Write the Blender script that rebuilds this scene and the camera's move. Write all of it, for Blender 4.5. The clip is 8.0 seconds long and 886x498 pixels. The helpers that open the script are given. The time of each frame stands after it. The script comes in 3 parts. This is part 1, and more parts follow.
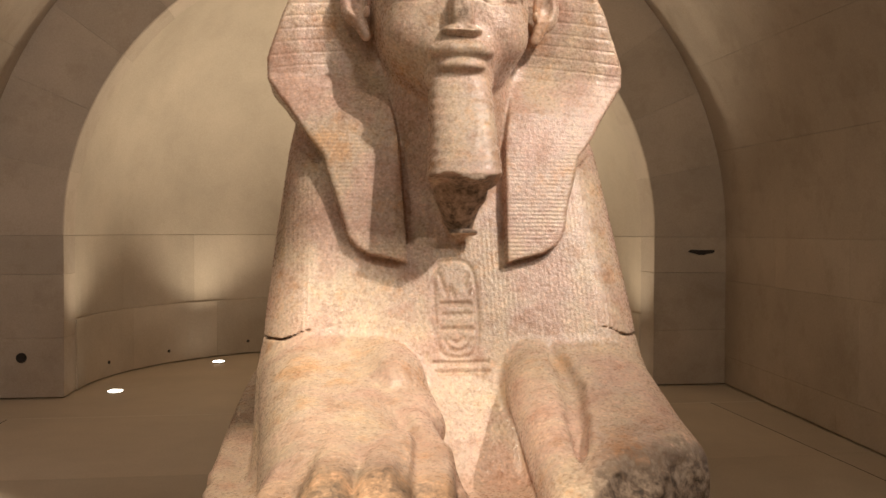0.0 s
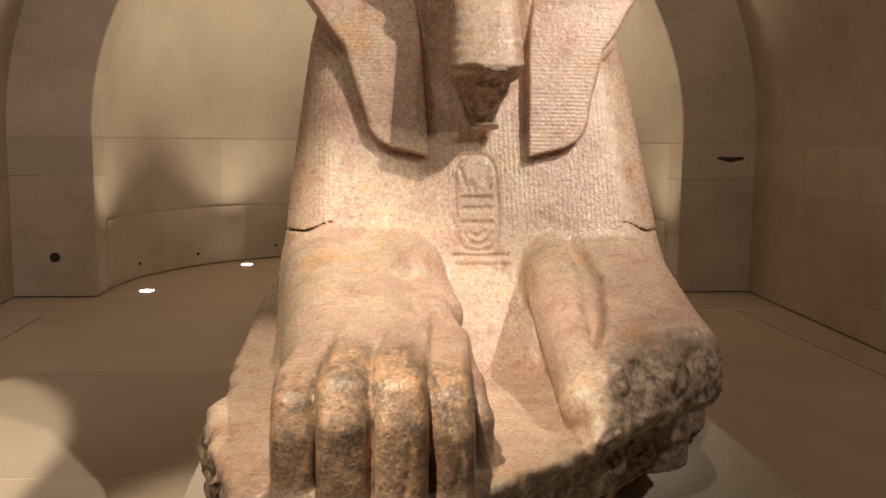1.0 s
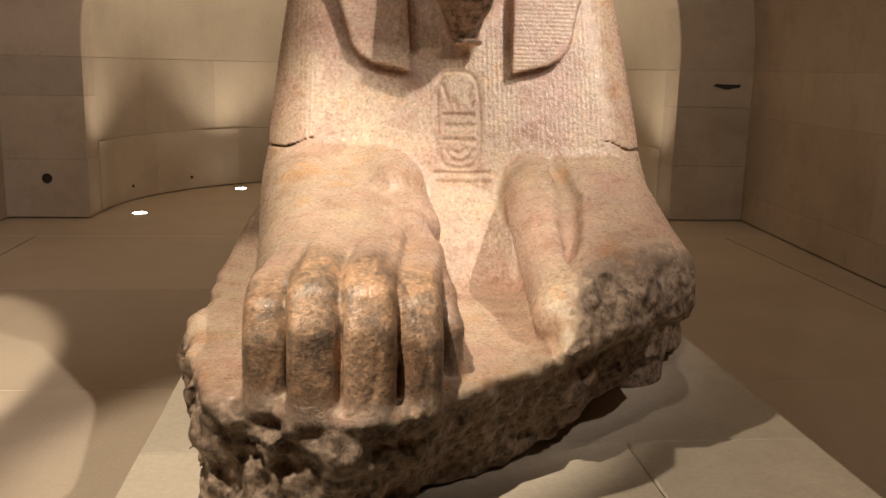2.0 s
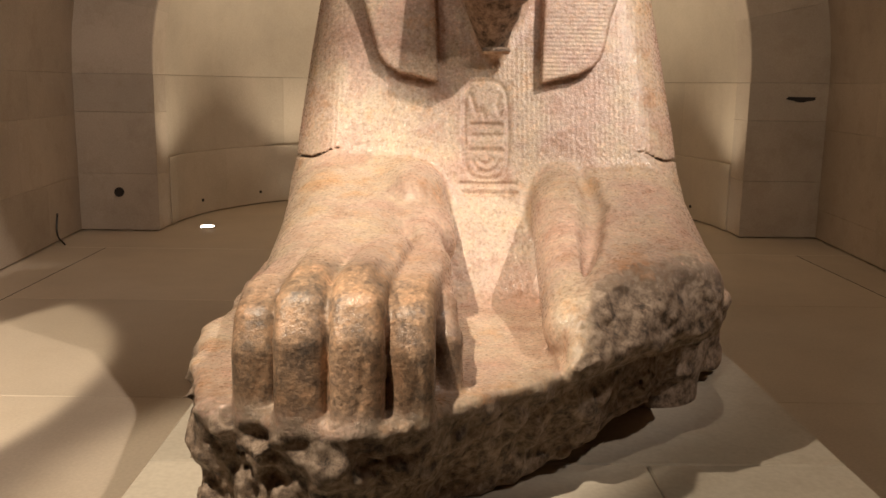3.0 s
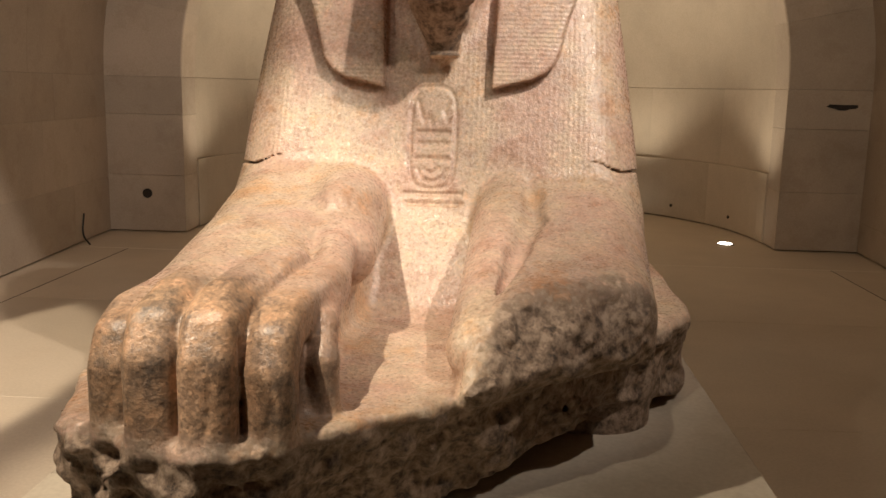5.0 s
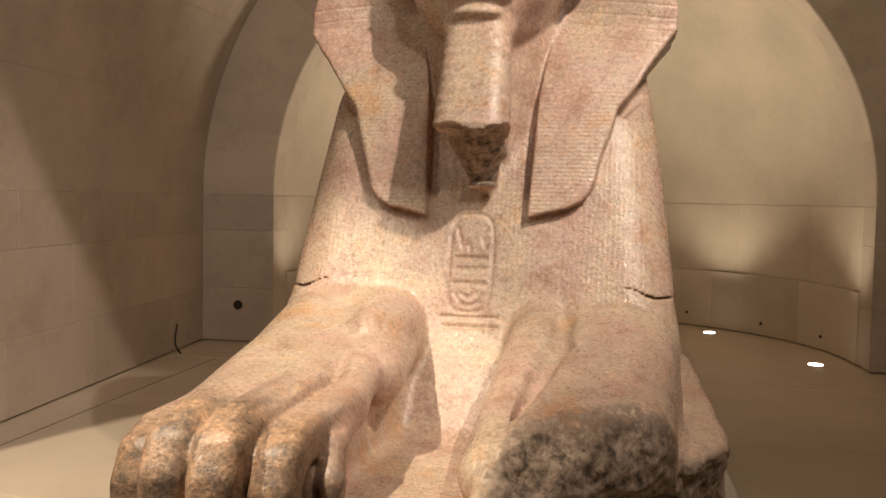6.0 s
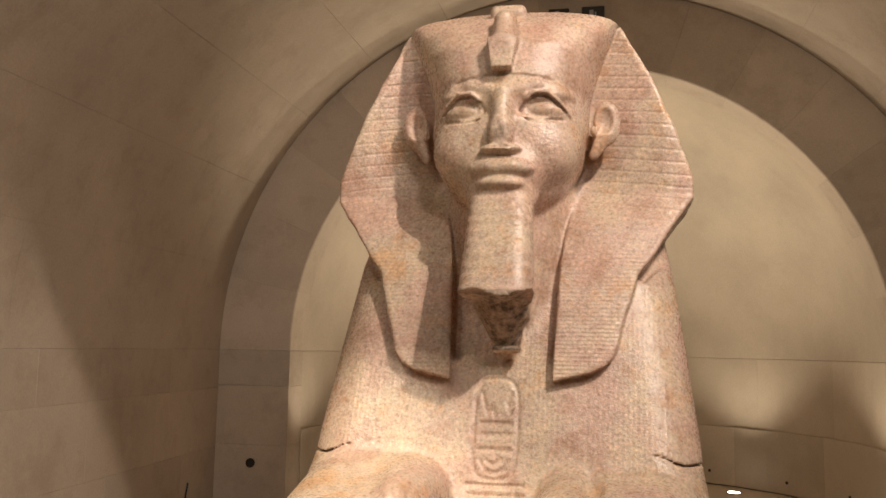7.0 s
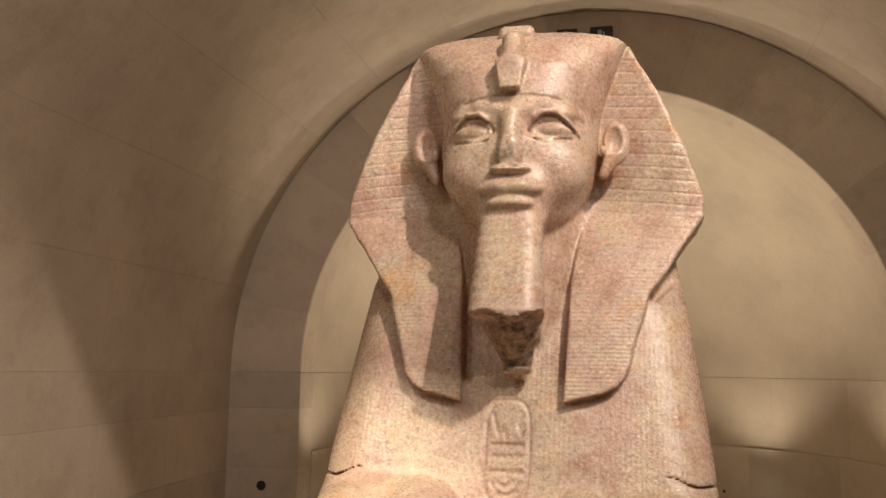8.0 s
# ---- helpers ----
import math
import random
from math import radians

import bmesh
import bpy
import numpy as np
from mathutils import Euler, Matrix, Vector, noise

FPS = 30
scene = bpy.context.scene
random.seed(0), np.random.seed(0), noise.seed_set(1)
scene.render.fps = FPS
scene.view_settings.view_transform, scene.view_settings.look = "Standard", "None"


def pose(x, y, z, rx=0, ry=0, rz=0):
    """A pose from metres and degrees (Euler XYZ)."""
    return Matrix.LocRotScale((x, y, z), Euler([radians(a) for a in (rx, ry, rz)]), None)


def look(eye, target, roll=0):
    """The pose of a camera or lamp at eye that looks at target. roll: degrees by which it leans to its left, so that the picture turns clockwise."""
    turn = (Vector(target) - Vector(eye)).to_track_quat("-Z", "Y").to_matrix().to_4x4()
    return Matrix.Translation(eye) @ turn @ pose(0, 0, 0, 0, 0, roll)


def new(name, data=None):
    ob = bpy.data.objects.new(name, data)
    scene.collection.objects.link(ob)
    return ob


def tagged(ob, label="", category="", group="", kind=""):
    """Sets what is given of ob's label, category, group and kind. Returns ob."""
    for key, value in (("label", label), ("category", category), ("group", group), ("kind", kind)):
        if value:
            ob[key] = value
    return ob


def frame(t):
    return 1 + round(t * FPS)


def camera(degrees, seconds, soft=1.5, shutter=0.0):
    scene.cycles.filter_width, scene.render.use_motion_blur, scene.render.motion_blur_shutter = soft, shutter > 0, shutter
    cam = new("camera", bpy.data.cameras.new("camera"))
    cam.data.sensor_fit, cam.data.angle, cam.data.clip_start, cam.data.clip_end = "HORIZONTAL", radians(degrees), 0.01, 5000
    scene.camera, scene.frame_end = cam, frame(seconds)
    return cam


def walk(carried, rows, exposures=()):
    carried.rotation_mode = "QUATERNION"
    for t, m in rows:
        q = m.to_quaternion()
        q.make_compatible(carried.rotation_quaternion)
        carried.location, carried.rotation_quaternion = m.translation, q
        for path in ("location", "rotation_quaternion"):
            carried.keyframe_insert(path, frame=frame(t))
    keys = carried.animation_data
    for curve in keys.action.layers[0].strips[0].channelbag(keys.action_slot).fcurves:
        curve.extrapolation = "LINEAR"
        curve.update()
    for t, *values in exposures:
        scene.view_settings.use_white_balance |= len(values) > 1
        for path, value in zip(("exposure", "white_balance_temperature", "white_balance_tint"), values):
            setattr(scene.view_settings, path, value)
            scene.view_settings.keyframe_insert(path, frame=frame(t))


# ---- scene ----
cam = camera(53.3, 8.0)
PATH = [
    (0, (-0.348, -2.279, 1.173), (-0.08, -0.297, 1.131), 0.2),
    (0.5, (-0.342, -2.28, 1.154), (-0.098, -0.299, 1.021), 0.6),
    (1, (-0.332, -2.296, 1.129), (-0.126, -0.322, 0.886), 0.6),
    (1.5, (-0.316, -2.316, 1.101), (-0.117, -0.361, 0.733), 0.9),
    (1.7, (-0.311, -2.321, 1.105), (-0.073, -0.373, 0.717), 0.9),
    (2.8, (-0.171, -2.296, 1.074), (-0.136, -0.339, 0.662), 1.6),
    (3, (-0.146, -2.288, 1.081), (-0.118, -0.322, 0.716), 0.8),
    (3.5, (-0.076, -2.264, 1.086), (-0.008, -0.287, 0.791), 0.7),
    (4, (0.061, -2.253, 1.094), (-0.077, -0.285, 0.77), 4.4),
    (4.2, (0.093, -2.248, 1.087), (-0.068, -0.293, 0.694), 3.6),
    (5.3, (0.206, -2.178, 1.092), (0.085, -0.211, 0.752), 0.3),
    (5.5, (0.259, -2.188, 1.099), (0.036, -0.227, 0.777), 1.6),
    (6, (0.317, -2.238, 1.133), (-0.035, -0.272, 1.018), 1.1),
    (6.5, (0.3, -2.25, 1.156), (-0.057, -0.283, 1.222), 0.7),
    (7, (0.29, -2.267, 1.168), (-0.093, -0.317, 1.392), 1.1),
    (7.5, (0.286, -2.267, 1.169), (-0.127, -0.333, 1.471), 1.0),
    (8, (0.291, -2.26, 1.17), (-0.115, -0.32, 1.439), 0.8),
]
walk(cam, [(t, look(eye, target, roll)) for t, eye, target, roll in PATH])

# ---- light ----
scene.cycles.max_bounces = 6
world = bpy.data.worlds.new("crypt_air")
scene.world = world
world.use_nodes = True
world.node_tree.nodes["Background"].inputs[0].default_value = (0.9, 0.75, 0.6, 1)
world.node_tree.nodes["Background"].inputs[1].default_value = 0.02
scene.view_settings.exposure = 0.0


def spot(name, eye, target, watts, colour, degrees, radius=0.03, blend=0.35):
    data = bpy.data.lights.new(name, "SPOT")
    data.energy, data.color, data.spot_size, data.spot_blend, data.shadow_soft_size = watts, colour, radians(degrees), blend, radius
    ob = new(name, data)
    ob.matrix_world = look(eye, target)
    return ob


AMBER, ROSE, OCHRE = (1.0, 0.85, 0.66), (1.0, 0.86, 0.74), (1.0, 0.85, 0.65)
# spots out of view, placed after the cast shadows except where noted
SPOTS = (
    ((2.00, -2.10, 4.25), (-0.25, 0.20, 1.48), 640, ROSE, 42, 0.7),
    # added to make the bright pool on the left floor
    ((-2.36, -3.00, 3.60), (-2.40, 0.40, 0.0), 1450, AMBER, 24, 0.15),
    ((1.00, -2.40, 3.10), (-0.50, 5.00, 1.60), 85, ROSE, 70, 0.8),
    ((-0.90, -2.40, 3.00), (1.50, 5.00, 1.50), 28, AMBER, 70, 0.8),
    ((2.05, -2.40, 3.08), (-2.50, 2.60, 1.45), 90, ROSE, 60, 0.6),
    ((-2.05, -2.40, 3.08), (2.50, 2.60, 1.45), 50, AMBER, 60, 0.6),
    # two added washes that brighten the side walls
    ((-0.50, -1.60, 3.20), (-2.60, 2.60, 1.60), 195, ROSE, 78, 1.0),
    ((0.50, -1.60, 3.20), (2.60, 3.00, 1.90), 105, AMBER, 72, 1.0),
    ((-1.00, -1.95, 3.75), (-0.50, -0.45, 0.62), 560, AMBER, 26, 0.5),
    ((-2.55, -2.00, 2.65), (0.66, -0.95, 0.33), 330, AMBER, 15.5, 0.3),
    # added to brighten the floor right of the pedestal
    ((-0.60, -3.00, 4.30), (1.15, 0.20, 0.00), 110, AMBER, 25, 0.5),
)
for eye, target, watts, colour, cone, edge in SPOTS:
    spot("unseen_spot_beam", eye, target, watts, colour, cone, 0.03, edge)
UPLIGHTS = ((-1.84, 4.34), (1.84, 4.34), (-1.27, 5.72), (1.27, 5.72))
for x, y in UPLIGHTS:
    spot("uplight_beam", (x, y, 0.03), (x * 0.42, 4.4 + (y - 4.4) * 0.46 + 0.08, 3.0), 140, OCHRE, 106, 0.05, 1.0)

# ---- materials ----


def nodes_of(name):
    m = bpy.data.materials.new(name)
    m.use_nodes = True
    return m, m.node_tree.nodes, m.node_tree.links, m.node_tree.nodes["Principled BSDF"]


def ramp(nodes, links, source, stops):
    r = nodes.new("ShaderNodeValToRGB")
    while len(r.color_ramp.elements) < len(stops):
        r.color_ramp.elements.new(0.5)
    for e, (at, c) in zip(r.color_ramp.elements, stops):
        e.position, e.color = at, (*c, 1) if len(c) == 3 else c
    links.new(source, r.inputs[0])
    return r.outputs[0]


def tex(nodes, links, coords, kind="ShaderNodeTexNoise", **inputs):
    n = nodes.new(kind)
    links.new(coords, n.inputs["Vector"])
    for key, value in inputs.items():
        n.inputs[key].default_value = value
    return n


def mix(nodes, links, a, b, factor, mode="MIX"):
    n = nodes.new("ShaderNodeMix")
    n.data_type, n.blend_type = "RGBA", mode
    for socket, value in ((n.inputs[0], factor), (n.inputs[6], a), (n.inputs[7], b)):
        if isinstance(value, (int, float)):
            socket.default_value = value
        elif isinstance(value, tuple):
            socket.default_value = (*value, 1)
        else:
            links.new(value, socket)
    return n.outputs[2]


def calc(nodes, links, op, a, b=0.0):
    n = nodes.new("ShaderNodeMath")
    n.operation = op
    for socket, value in ((n.inputs[0], a), (n.inputs[1], b)):
        if isinstance(value, (int, float)):
            socket.default_value = value
        else:
            links.new(value, socket)
    return n.outputs[0]


def limestone(name, colour, rough=0.7, spread=0.08, bump=0.12, gloss=0.3, stains=0.3):
    """Sawn pale stone: cloudy tone, fine grain, stains, a tone of its own for each piece."""
    m, nodes, links, bsdf = nodes_of(name)
    geo, info = nodes.new("ShaderNodeNewGeometry"), nodes.new("ShaderNodeObjectInfo")
    at = geo.outputs["Position"]
    dark, light = tuple(c * (1 - spread * 1.5) for c in colour), tuple(min(1, c * (1 + spread)) for c in colour)
    cloud = tex(nodes, links, at, Scale=1.7, Detail=6, Roughness=0.6)
    tone = ramp(nodes, links, cloud.outputs["Fac"], ((0.3, dark), (0.7, light)))
    grain = tex(nodes, links, at, Scale=90, Detail=4)
    tone = mix(nodes, links, tone, ramp(nodes, links, grain.outputs["Fac"], ((0.3, (0.82, 0.8, 0.78)), (0.7, (1, 1, 1)))), 0.6, "MULTIPLY")
    stain = tex(nodes, links, at, Scale=4.5, Detail=8, Roughness=0.7)
    tone = mix(nodes, links, tone, ramp(nodes, links, stain.outputs["Fac"], ((0.38, (0.72, 0.66, 0.58)), (0.5, (1, 1, 1)))), stains, "MULTIPLY")
    own = ramp(nodes, links, info.outputs["Random"], ((0.0, (0.86, 0.85, 0.83)), (1.0, (1.06, 1.05, 1.03))))
    tone = mix(nodes, links, tone, own, 0.8, "MULTIPLY")
    links.new(tone, bsdf.inputs["Base Color"])
    links.new(calc(nodes, links, "ADD", calc(nodes, links, "MULTIPLY", stain.outputs["Fac"], 0.25), rough - 0.12), bsdf.inputs["Roughness"])
    bsdf.inputs["Specular IOR Level"].default_value = gloss
    b = nodes.new("ShaderNodeBump")
    b.inputs["Strength"].default_value, b.inputs["Distance"].default_value = bump, 0.01
    height = calc(nodes, links, "ADD", calc(nodes, links, "MULTIPLY", grain.outputs["Fac"], 0.25), stain.outputs["Fac"])
    links.new(height, b.inputs["Height"])
    links.new(b.outputs[0], bsdf.inputs["Normal"])
    return m


def granite():
    """Rose granite: crystals, weathered broken faces, dark polished toes, carved hair and cloth lines."""
    m, nodes, links, bsdf = nodes_of("rose_granite")
    at = nodes.new("ShaderNodeNewGeometry").outputs["Position"]

    def zone(name):
        n = nodes.new("ShaderNodeAttribute")
        n.attribute_name = name
        return n.outputs["Fac"]

    cloud = tex(nodes, links, at, Scale=3.2, Detail=6, Roughness=0.62)
    tone = ramp(nodes, links, cloud.outputs["Fac"], ((0.30, (0.42, 0.282, 0.206)), (0.46, (0.477, 0.366, 0.292)), (0.56, (0.494, 0.398, 0.300)), (0.72, (0.565, 0.463, 0.372))))
    hue = tex(nodes, links, at, Scale=5.5, Detail=5, Roughness=0.7)
    tone = mix(nodes, links, tone, ramp(nodes, links, hue.outputs["Fac"], ((0.34, (1.02, 0.82, 0.64)), (0.46, (1, 1, 1)), (0.56, (1.02, 0.93, 0.94)), (0.68, (0.96, 0.84, 0.82)))), 0.95, "MULTIPLY")
    drift = tex(nodes, links, at, Scale=13, Detail=7, Roughness=0.72)
    tone = mix(nodes, links, tone, ramp(nodes, links, drift.outputs["Fac"], ((0.36, (0.80, 0.70, 0.62)), (0.48, (1, 1, 1)), (0.62, (1.08, 1.05, 1.0)))), 0.8, "MULTIPLY")
    freckle = tex(nodes, links, at, Scale=24, Detail=9, Roughness=0.8)
    tone = mix(nodes, links, tone, ramp(nodes, links, freckle.outputs["Fac"], ((0.34, (0.62, 0.50, 0.43)), (0.47, (1, 1, 1)))), 0.55, "MULTIPLY")
    crystal = tex(nodes, links, at, "ShaderNodeTexVoronoi", Scale=190)
    pick = nodes.new("ShaderNodeSeparateColor")
    links.new(crystal.outputs["Color"], pick.inputs[0])
    tint = ramp(nodes, links, pick.outputs[0], ((0.0, (0.50, 0.47, 0.46)), (0.16, (0.78, 0.74, 0.70)), (0.3, (0.95, 0.9, 0.85)), (0.75, (1.08, 1.0, 0.92)), (0.95, (1.4, 1.36, 1.32))))
    tone = mix(nodes, links, tone, tint, 0.32, "MULTIPLY")
    fleck = tex(nodes, links, at, Scale=105, Detail=3)
    tone = mix(nodes, links, tone, ramp(nodes, links, fleck.outputs["Fac"], ((0.34, (0.64, 0.55, 0.49)), (0.44, (1, 1, 1)), (0.55, (1, 1, 1)), (0.65, (1.36, 1.30, 1.22)))), 0.6, "MULTIPLY")
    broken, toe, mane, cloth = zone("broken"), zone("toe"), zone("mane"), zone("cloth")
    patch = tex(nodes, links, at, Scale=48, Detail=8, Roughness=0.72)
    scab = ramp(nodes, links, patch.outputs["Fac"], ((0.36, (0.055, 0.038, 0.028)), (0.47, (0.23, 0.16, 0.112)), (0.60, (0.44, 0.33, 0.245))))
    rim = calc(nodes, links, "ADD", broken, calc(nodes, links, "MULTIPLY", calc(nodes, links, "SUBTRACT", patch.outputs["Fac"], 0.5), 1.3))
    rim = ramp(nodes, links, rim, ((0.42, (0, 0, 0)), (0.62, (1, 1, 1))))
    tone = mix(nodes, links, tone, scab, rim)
    rust = tex(nodes, links, at, Scale=17, Detail=9, Roughness=0.78)
    brown = ramp(nodes, links, rust.outputs["Fac"], ((0.37, (0.045, 0.036, 0.030)), (0.45, (0.19, 0.130, 0.088)), (0.53, (0.34, 0.225, 0.143)), (0.60, (0.46, 0.28, 0.170)), (0.70, (0.48, 0.37, 0.28))))
    brown = mix(nodes, links, brown, tint, 0.8, "MULTIPLY")
    tone = mix(nodes, links, tone, brown, calc(nodes, links, "MULTIPLY", toe, 0.85))
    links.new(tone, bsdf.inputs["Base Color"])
    gloss = calc(nodes, links, "ADD", 0.31, calc(nodes, links, "MULTIPLY", toe, 0.07))
    gloss = calc(nodes, links, "ADD", gloss, calc(nodes, links, "MULTIPLY", broken, 0.25))
    links.new(calc(nodes, links, "ADD", gloss, calc(nodes, links, "MULTIPLY", calc(nodes, links, "SUBTRACT", pick.outputs[1], 0.5), 0.2)), bsdf.inputs["Roughness"])
    # carved lines: upright strands on the chest, level bands on the headcloth
    split = nodes.new("ShaderNodeSeparateXYZ")
    wob = nodes.new("ShaderNodeVectorMath")
    wob.operation = "MULTIPLY_ADD"
    sway = tex(nodes, links, at, Scale=7, Detail=2)
    links.new(sway.outputs["Color"], wob.inputs[0])
    wob.inputs[1].default_value = (0.006, 0.006, 0.006)
    links.new(at, wob.inputs[2])
    links.new(wob.outputs[0], split.inputs[0])
    strand = calc(nodes, links, "SINE", calc(nodes, links, "MULTIPLY", split.outputs[0], 2 * math.pi / 0.0125))
    band = calc(nodes, links, "SINE", calc(nodes, links, "MULTIPLY", split.outputs[2], 2 * math.pi / 0.0105))
    wide = calc(nodes, links, "SINE", calc(nodes, links, "MULTIPLY", calc(nodes, links, "ADD", split.outputs[2], calc(nodes, links, "MULTIPLY", calc(nodes, links, "ABSOLUTE", split.outputs[0]), 0.12)), 2 * math.pi / 0.034))
    wide = calc(nodes, links, "POWER", calc(nodes, links, "MAXIMUM", wide, 0.0), 4.0)
    worn = ramp(nodes, links, cloud.outputs["Fac"], ((0.36, (0.1, 0.1, 0.1)), (0.55, (1, 1, 1))))
    lines = calc(nodes, links, "MULTIPLY", calc(nodes, links, "MULTIPLY", strand, calc(nodes, links, "MULTIPLY", mane, 0.26)), worn)
    lines = calc(nodes, links, "ADD", lines, calc(nodes, links, "MULTIPLY", calc(nodes, links, "MULTIPLY", band, calc(nodes, links, "MULTIPLY", zone("lappet"), 0.6)), worn))
    lines = calc(nodes, links, "SUBTRACT", lines, calc(nodes, links, "MULTIPLY", calc(nodes, links, "MULTIPLY", wide, cloth), 1.6))
    b1 = nodes.new("ShaderNodeBump")
    b1.inputs["Strength"].default_value, b1.inputs["Distance"].default_value = 0.5, 0.0012
    links.new(lines, b1.inputs["Height"])
    pits = tex(nodes, links, at, Scale=75, Detail=4, Roughness=0.65)
    big = calc(nodes, links, "MULTIPLY", calc(nodes, links, "MULTIPLY", patch.outputs["Fac"], 3.5), rim)
    b2 = nodes.new("ShaderNodeBump")
    b2.inputs["Strength"].default_value, b2.inputs["Distance"].default_value = 0.5, 0.006
    links.new(calc(nodes, links, "ADD", calc(nodes, links, "MULTIPLY", pits.outputs["Fac"], 0.9), big), b2.inputs["Height"])
    links.new(b1.outputs[0], b2.inputs["Normal"])
    links.new(b2.outputs[0], bsdf.inputs["Normal"])
    return m


def plain(name, colour, rough=0.5, metal=0.0, glow=0.0):
    m, nodes, links, bsdf = nodes_of(name)
    at = nodes.new("ShaderNodeNewGeometry").outputs["Position"]
    n = tex(nodes, links, at, Scale=40, Detail=4)
    links.new(ramp(nodes, links, n.outputs["Fac"], ((0.3, tuple(c * 0.8 for c in colour)), (0.7, colour))), bsdf.inputs["Base Color"])
    bsdf.inputs["Roughness"].default_value, bsdf.inputs["Metallic"].default_value = rough, metal
    if glow:
        bsdf.inputs["Emission Color"].default_value, bsdf.inputs["Emission Strength"].default_value = (*colour, 1), glow
    return m


STONE_WALL = limestone("wall_limestone", (0.50, 0.42, 0.34))
STONE_APSE = limestone("apse_limestone", (0.54, 0.46, 0.365), stains=0.12)
STONE_VAULT = limestone("vault_limestone", (0.46, 0.385, 0.31))
STONE_FLOOR = limestone("floor_limestone", (0.58, 0.49, 0.385), 0.45, 0.06, 0.04, 0.4, 0.15)
STONE_SLAB = limestone("pedestal_limestone", (0.62, 0.55, 0.45), 0.7, 0.08, 0.1)
GRANITE = granite()
BLACK = plain("black_plastic", (0.012, 0.012, 0.013), 0.4)
GROUT = plain("pale_mortar", (0.72, 0.64, 0.54), 0.7)
DARK_HOLE = plain("dark_socket", (0.03, 0.022, 0.017), 0.8)
STEEL = plain("brushed_steel", (0.45, 0.43, 0.40), 0.35, 1.0)
LAMP_GLASS = plain("lit_lamp_glass", (1.0, 0.93, 0.80), 0.3, 0.0, 9.0)
PICTO = plain("pale_pictogram", (0.35, 0.36, 0.37), 0.5)

# ---- building helpers ----


def mesh_object(name, verts, faces, material, parent=None, label="", smooth=False):
    data = bpy.data.meshes.new(name)
    data.from_pydata([tuple(v) for v in verts], [], faces)
    data.materials.append(material)
    if smooth:
        data.polygons.foreach_set("use_smooth", [True] * len(data.polygons))
    data.update()
    ob = new(name, data)
    if parent:
        ob.parent = parent
    return tagged(ob, label)


def part(name, bm, material, parent=None, label="", smooth=False):
    bmesh.ops.recalc_face_normals(bm, faces=bm.faces)
    data = bpy.data.meshes.new(name)
    bm.to_mesh(data)
    bm.free()
    data.materials.append(material)
    if smooth:
        data.polygons.foreach_set("use_smooth", [True] * len(data.polygons))
    ob = new(name, data)
    if parent:
        ob.parent = parent
    return tagged(ob, label)


def chamfered(lo, hi, c):
    """A box with chamfered edges: 24 corners."""
    bm = bmesh.new()
    m = [(a + b) / 2 for a, b in zip(lo, hi)]
    h = [(b - a) / 2 for a, b in zip(lo, hi)]
    for s in ((x, y, z) for x in (-1, 1) for y in (-1, 1) for z in (-1, 1)):
        for a in range(3):
            bm.verts.new([m[i] + s[i] * (h[i] - (0 if i == a else c)) for i in range(3)])
    bmesh.ops.convex_hull(bm, input=bm.verts)
    return bm


def bent(points, c=0.006):
    """A block from two matching four-cornered rings (near face, far face), the near face chamfered."""
    near, far = points
    mid = sum((Vector(p) for p in near), Vector()) / 4
    depth = (sum((Vector(p) for p in far), Vector()) / 4 - mid).normalized()
    bm = bmesh.new()
    inner = [bm.verts.new(Vector(p) + (mid - Vector(p)).normalized() * c * 1.4) for p in near]
    edge = [bm.verts.new(Vector(p) + depth * c) for p in near]
    back = [bm.verts.new(p) for p in far]
    bm.faces.new(inner)
    bm.faces.new(back)
    for i in range(4):
        j = (i + 1) % 4
        bm.faces.new((inner[i], inner[j], edge[j], edge[i]))
        bm.faces.new((edge[i], edge[j], back[j], back[i]))
    return bm


def empty(name, at=(0, 0, 0)):
    ob = new(name)
    ob.location = at
    return ob


# ---- the room ----
HALF, SPRING, END, BACK = 2.70, 1.13, 4.12, -1.0
NICHE, APSE_Y = 2.13, 4.40
JOINT = 0.002


def half_at(y):
    """Half the room's width: it narrows a little towards the entrance."""
    return HALF - 0.07 * (END - max(y, 0.0))



# floor: bedding sheet and slabs
floor = part("floor", chamfered((-4.5, -6.9, -0.25), (4.5, 6.9, -0.045), 0.001), DARK_HOLE)
tagged(floor, "pale polished limestone slab floor of the crypt", "floor", kind="structure")
rows_y = [-6.5, -4.95, -3.55, -2.15, -0.75, 0.65, 2.05, 3.45]
cols_x = [-4.3, -2.28, -0.78, 0.78, 2.28, 4.3]
for y0, y1 in zip(rows_y, rows_y[1:]):
    for x0, x1 in zip(cols_x, cols_x[1:]):
        part("floor_slab", chamfered((x0 + 0.001, y0 + 0.001, -0.05), (x1 - 0.001, y1 - 0.001, 0), 0.002), STONE_FLOOR, floor)
for x0, x1 in ((-HALF - 0.1, 0.0), (0.0, HALF + 0.1)):
    part("floor_slab", chamfered((x0 + 0.0015, 3.452, -0.05), (x1 - 0.0015, 6.8, 0), 0.002), STONE_FLOOR, floor)

part("joint_strip", chamfered((-2.62, 3.444, -0.01), (2.62, 3.456, 0.001), 0.0004), GROUT, floor, "pale mortar joint")
for side in (-1, 1):
    part("joint_strip", chamfered((side * 2.28 - 0.003, -0.9, -0.01), (side * 2.28 + 0.003, 3.44, 0.0007), 0.0003), DARK_HOLE, floor, "dark open joint")

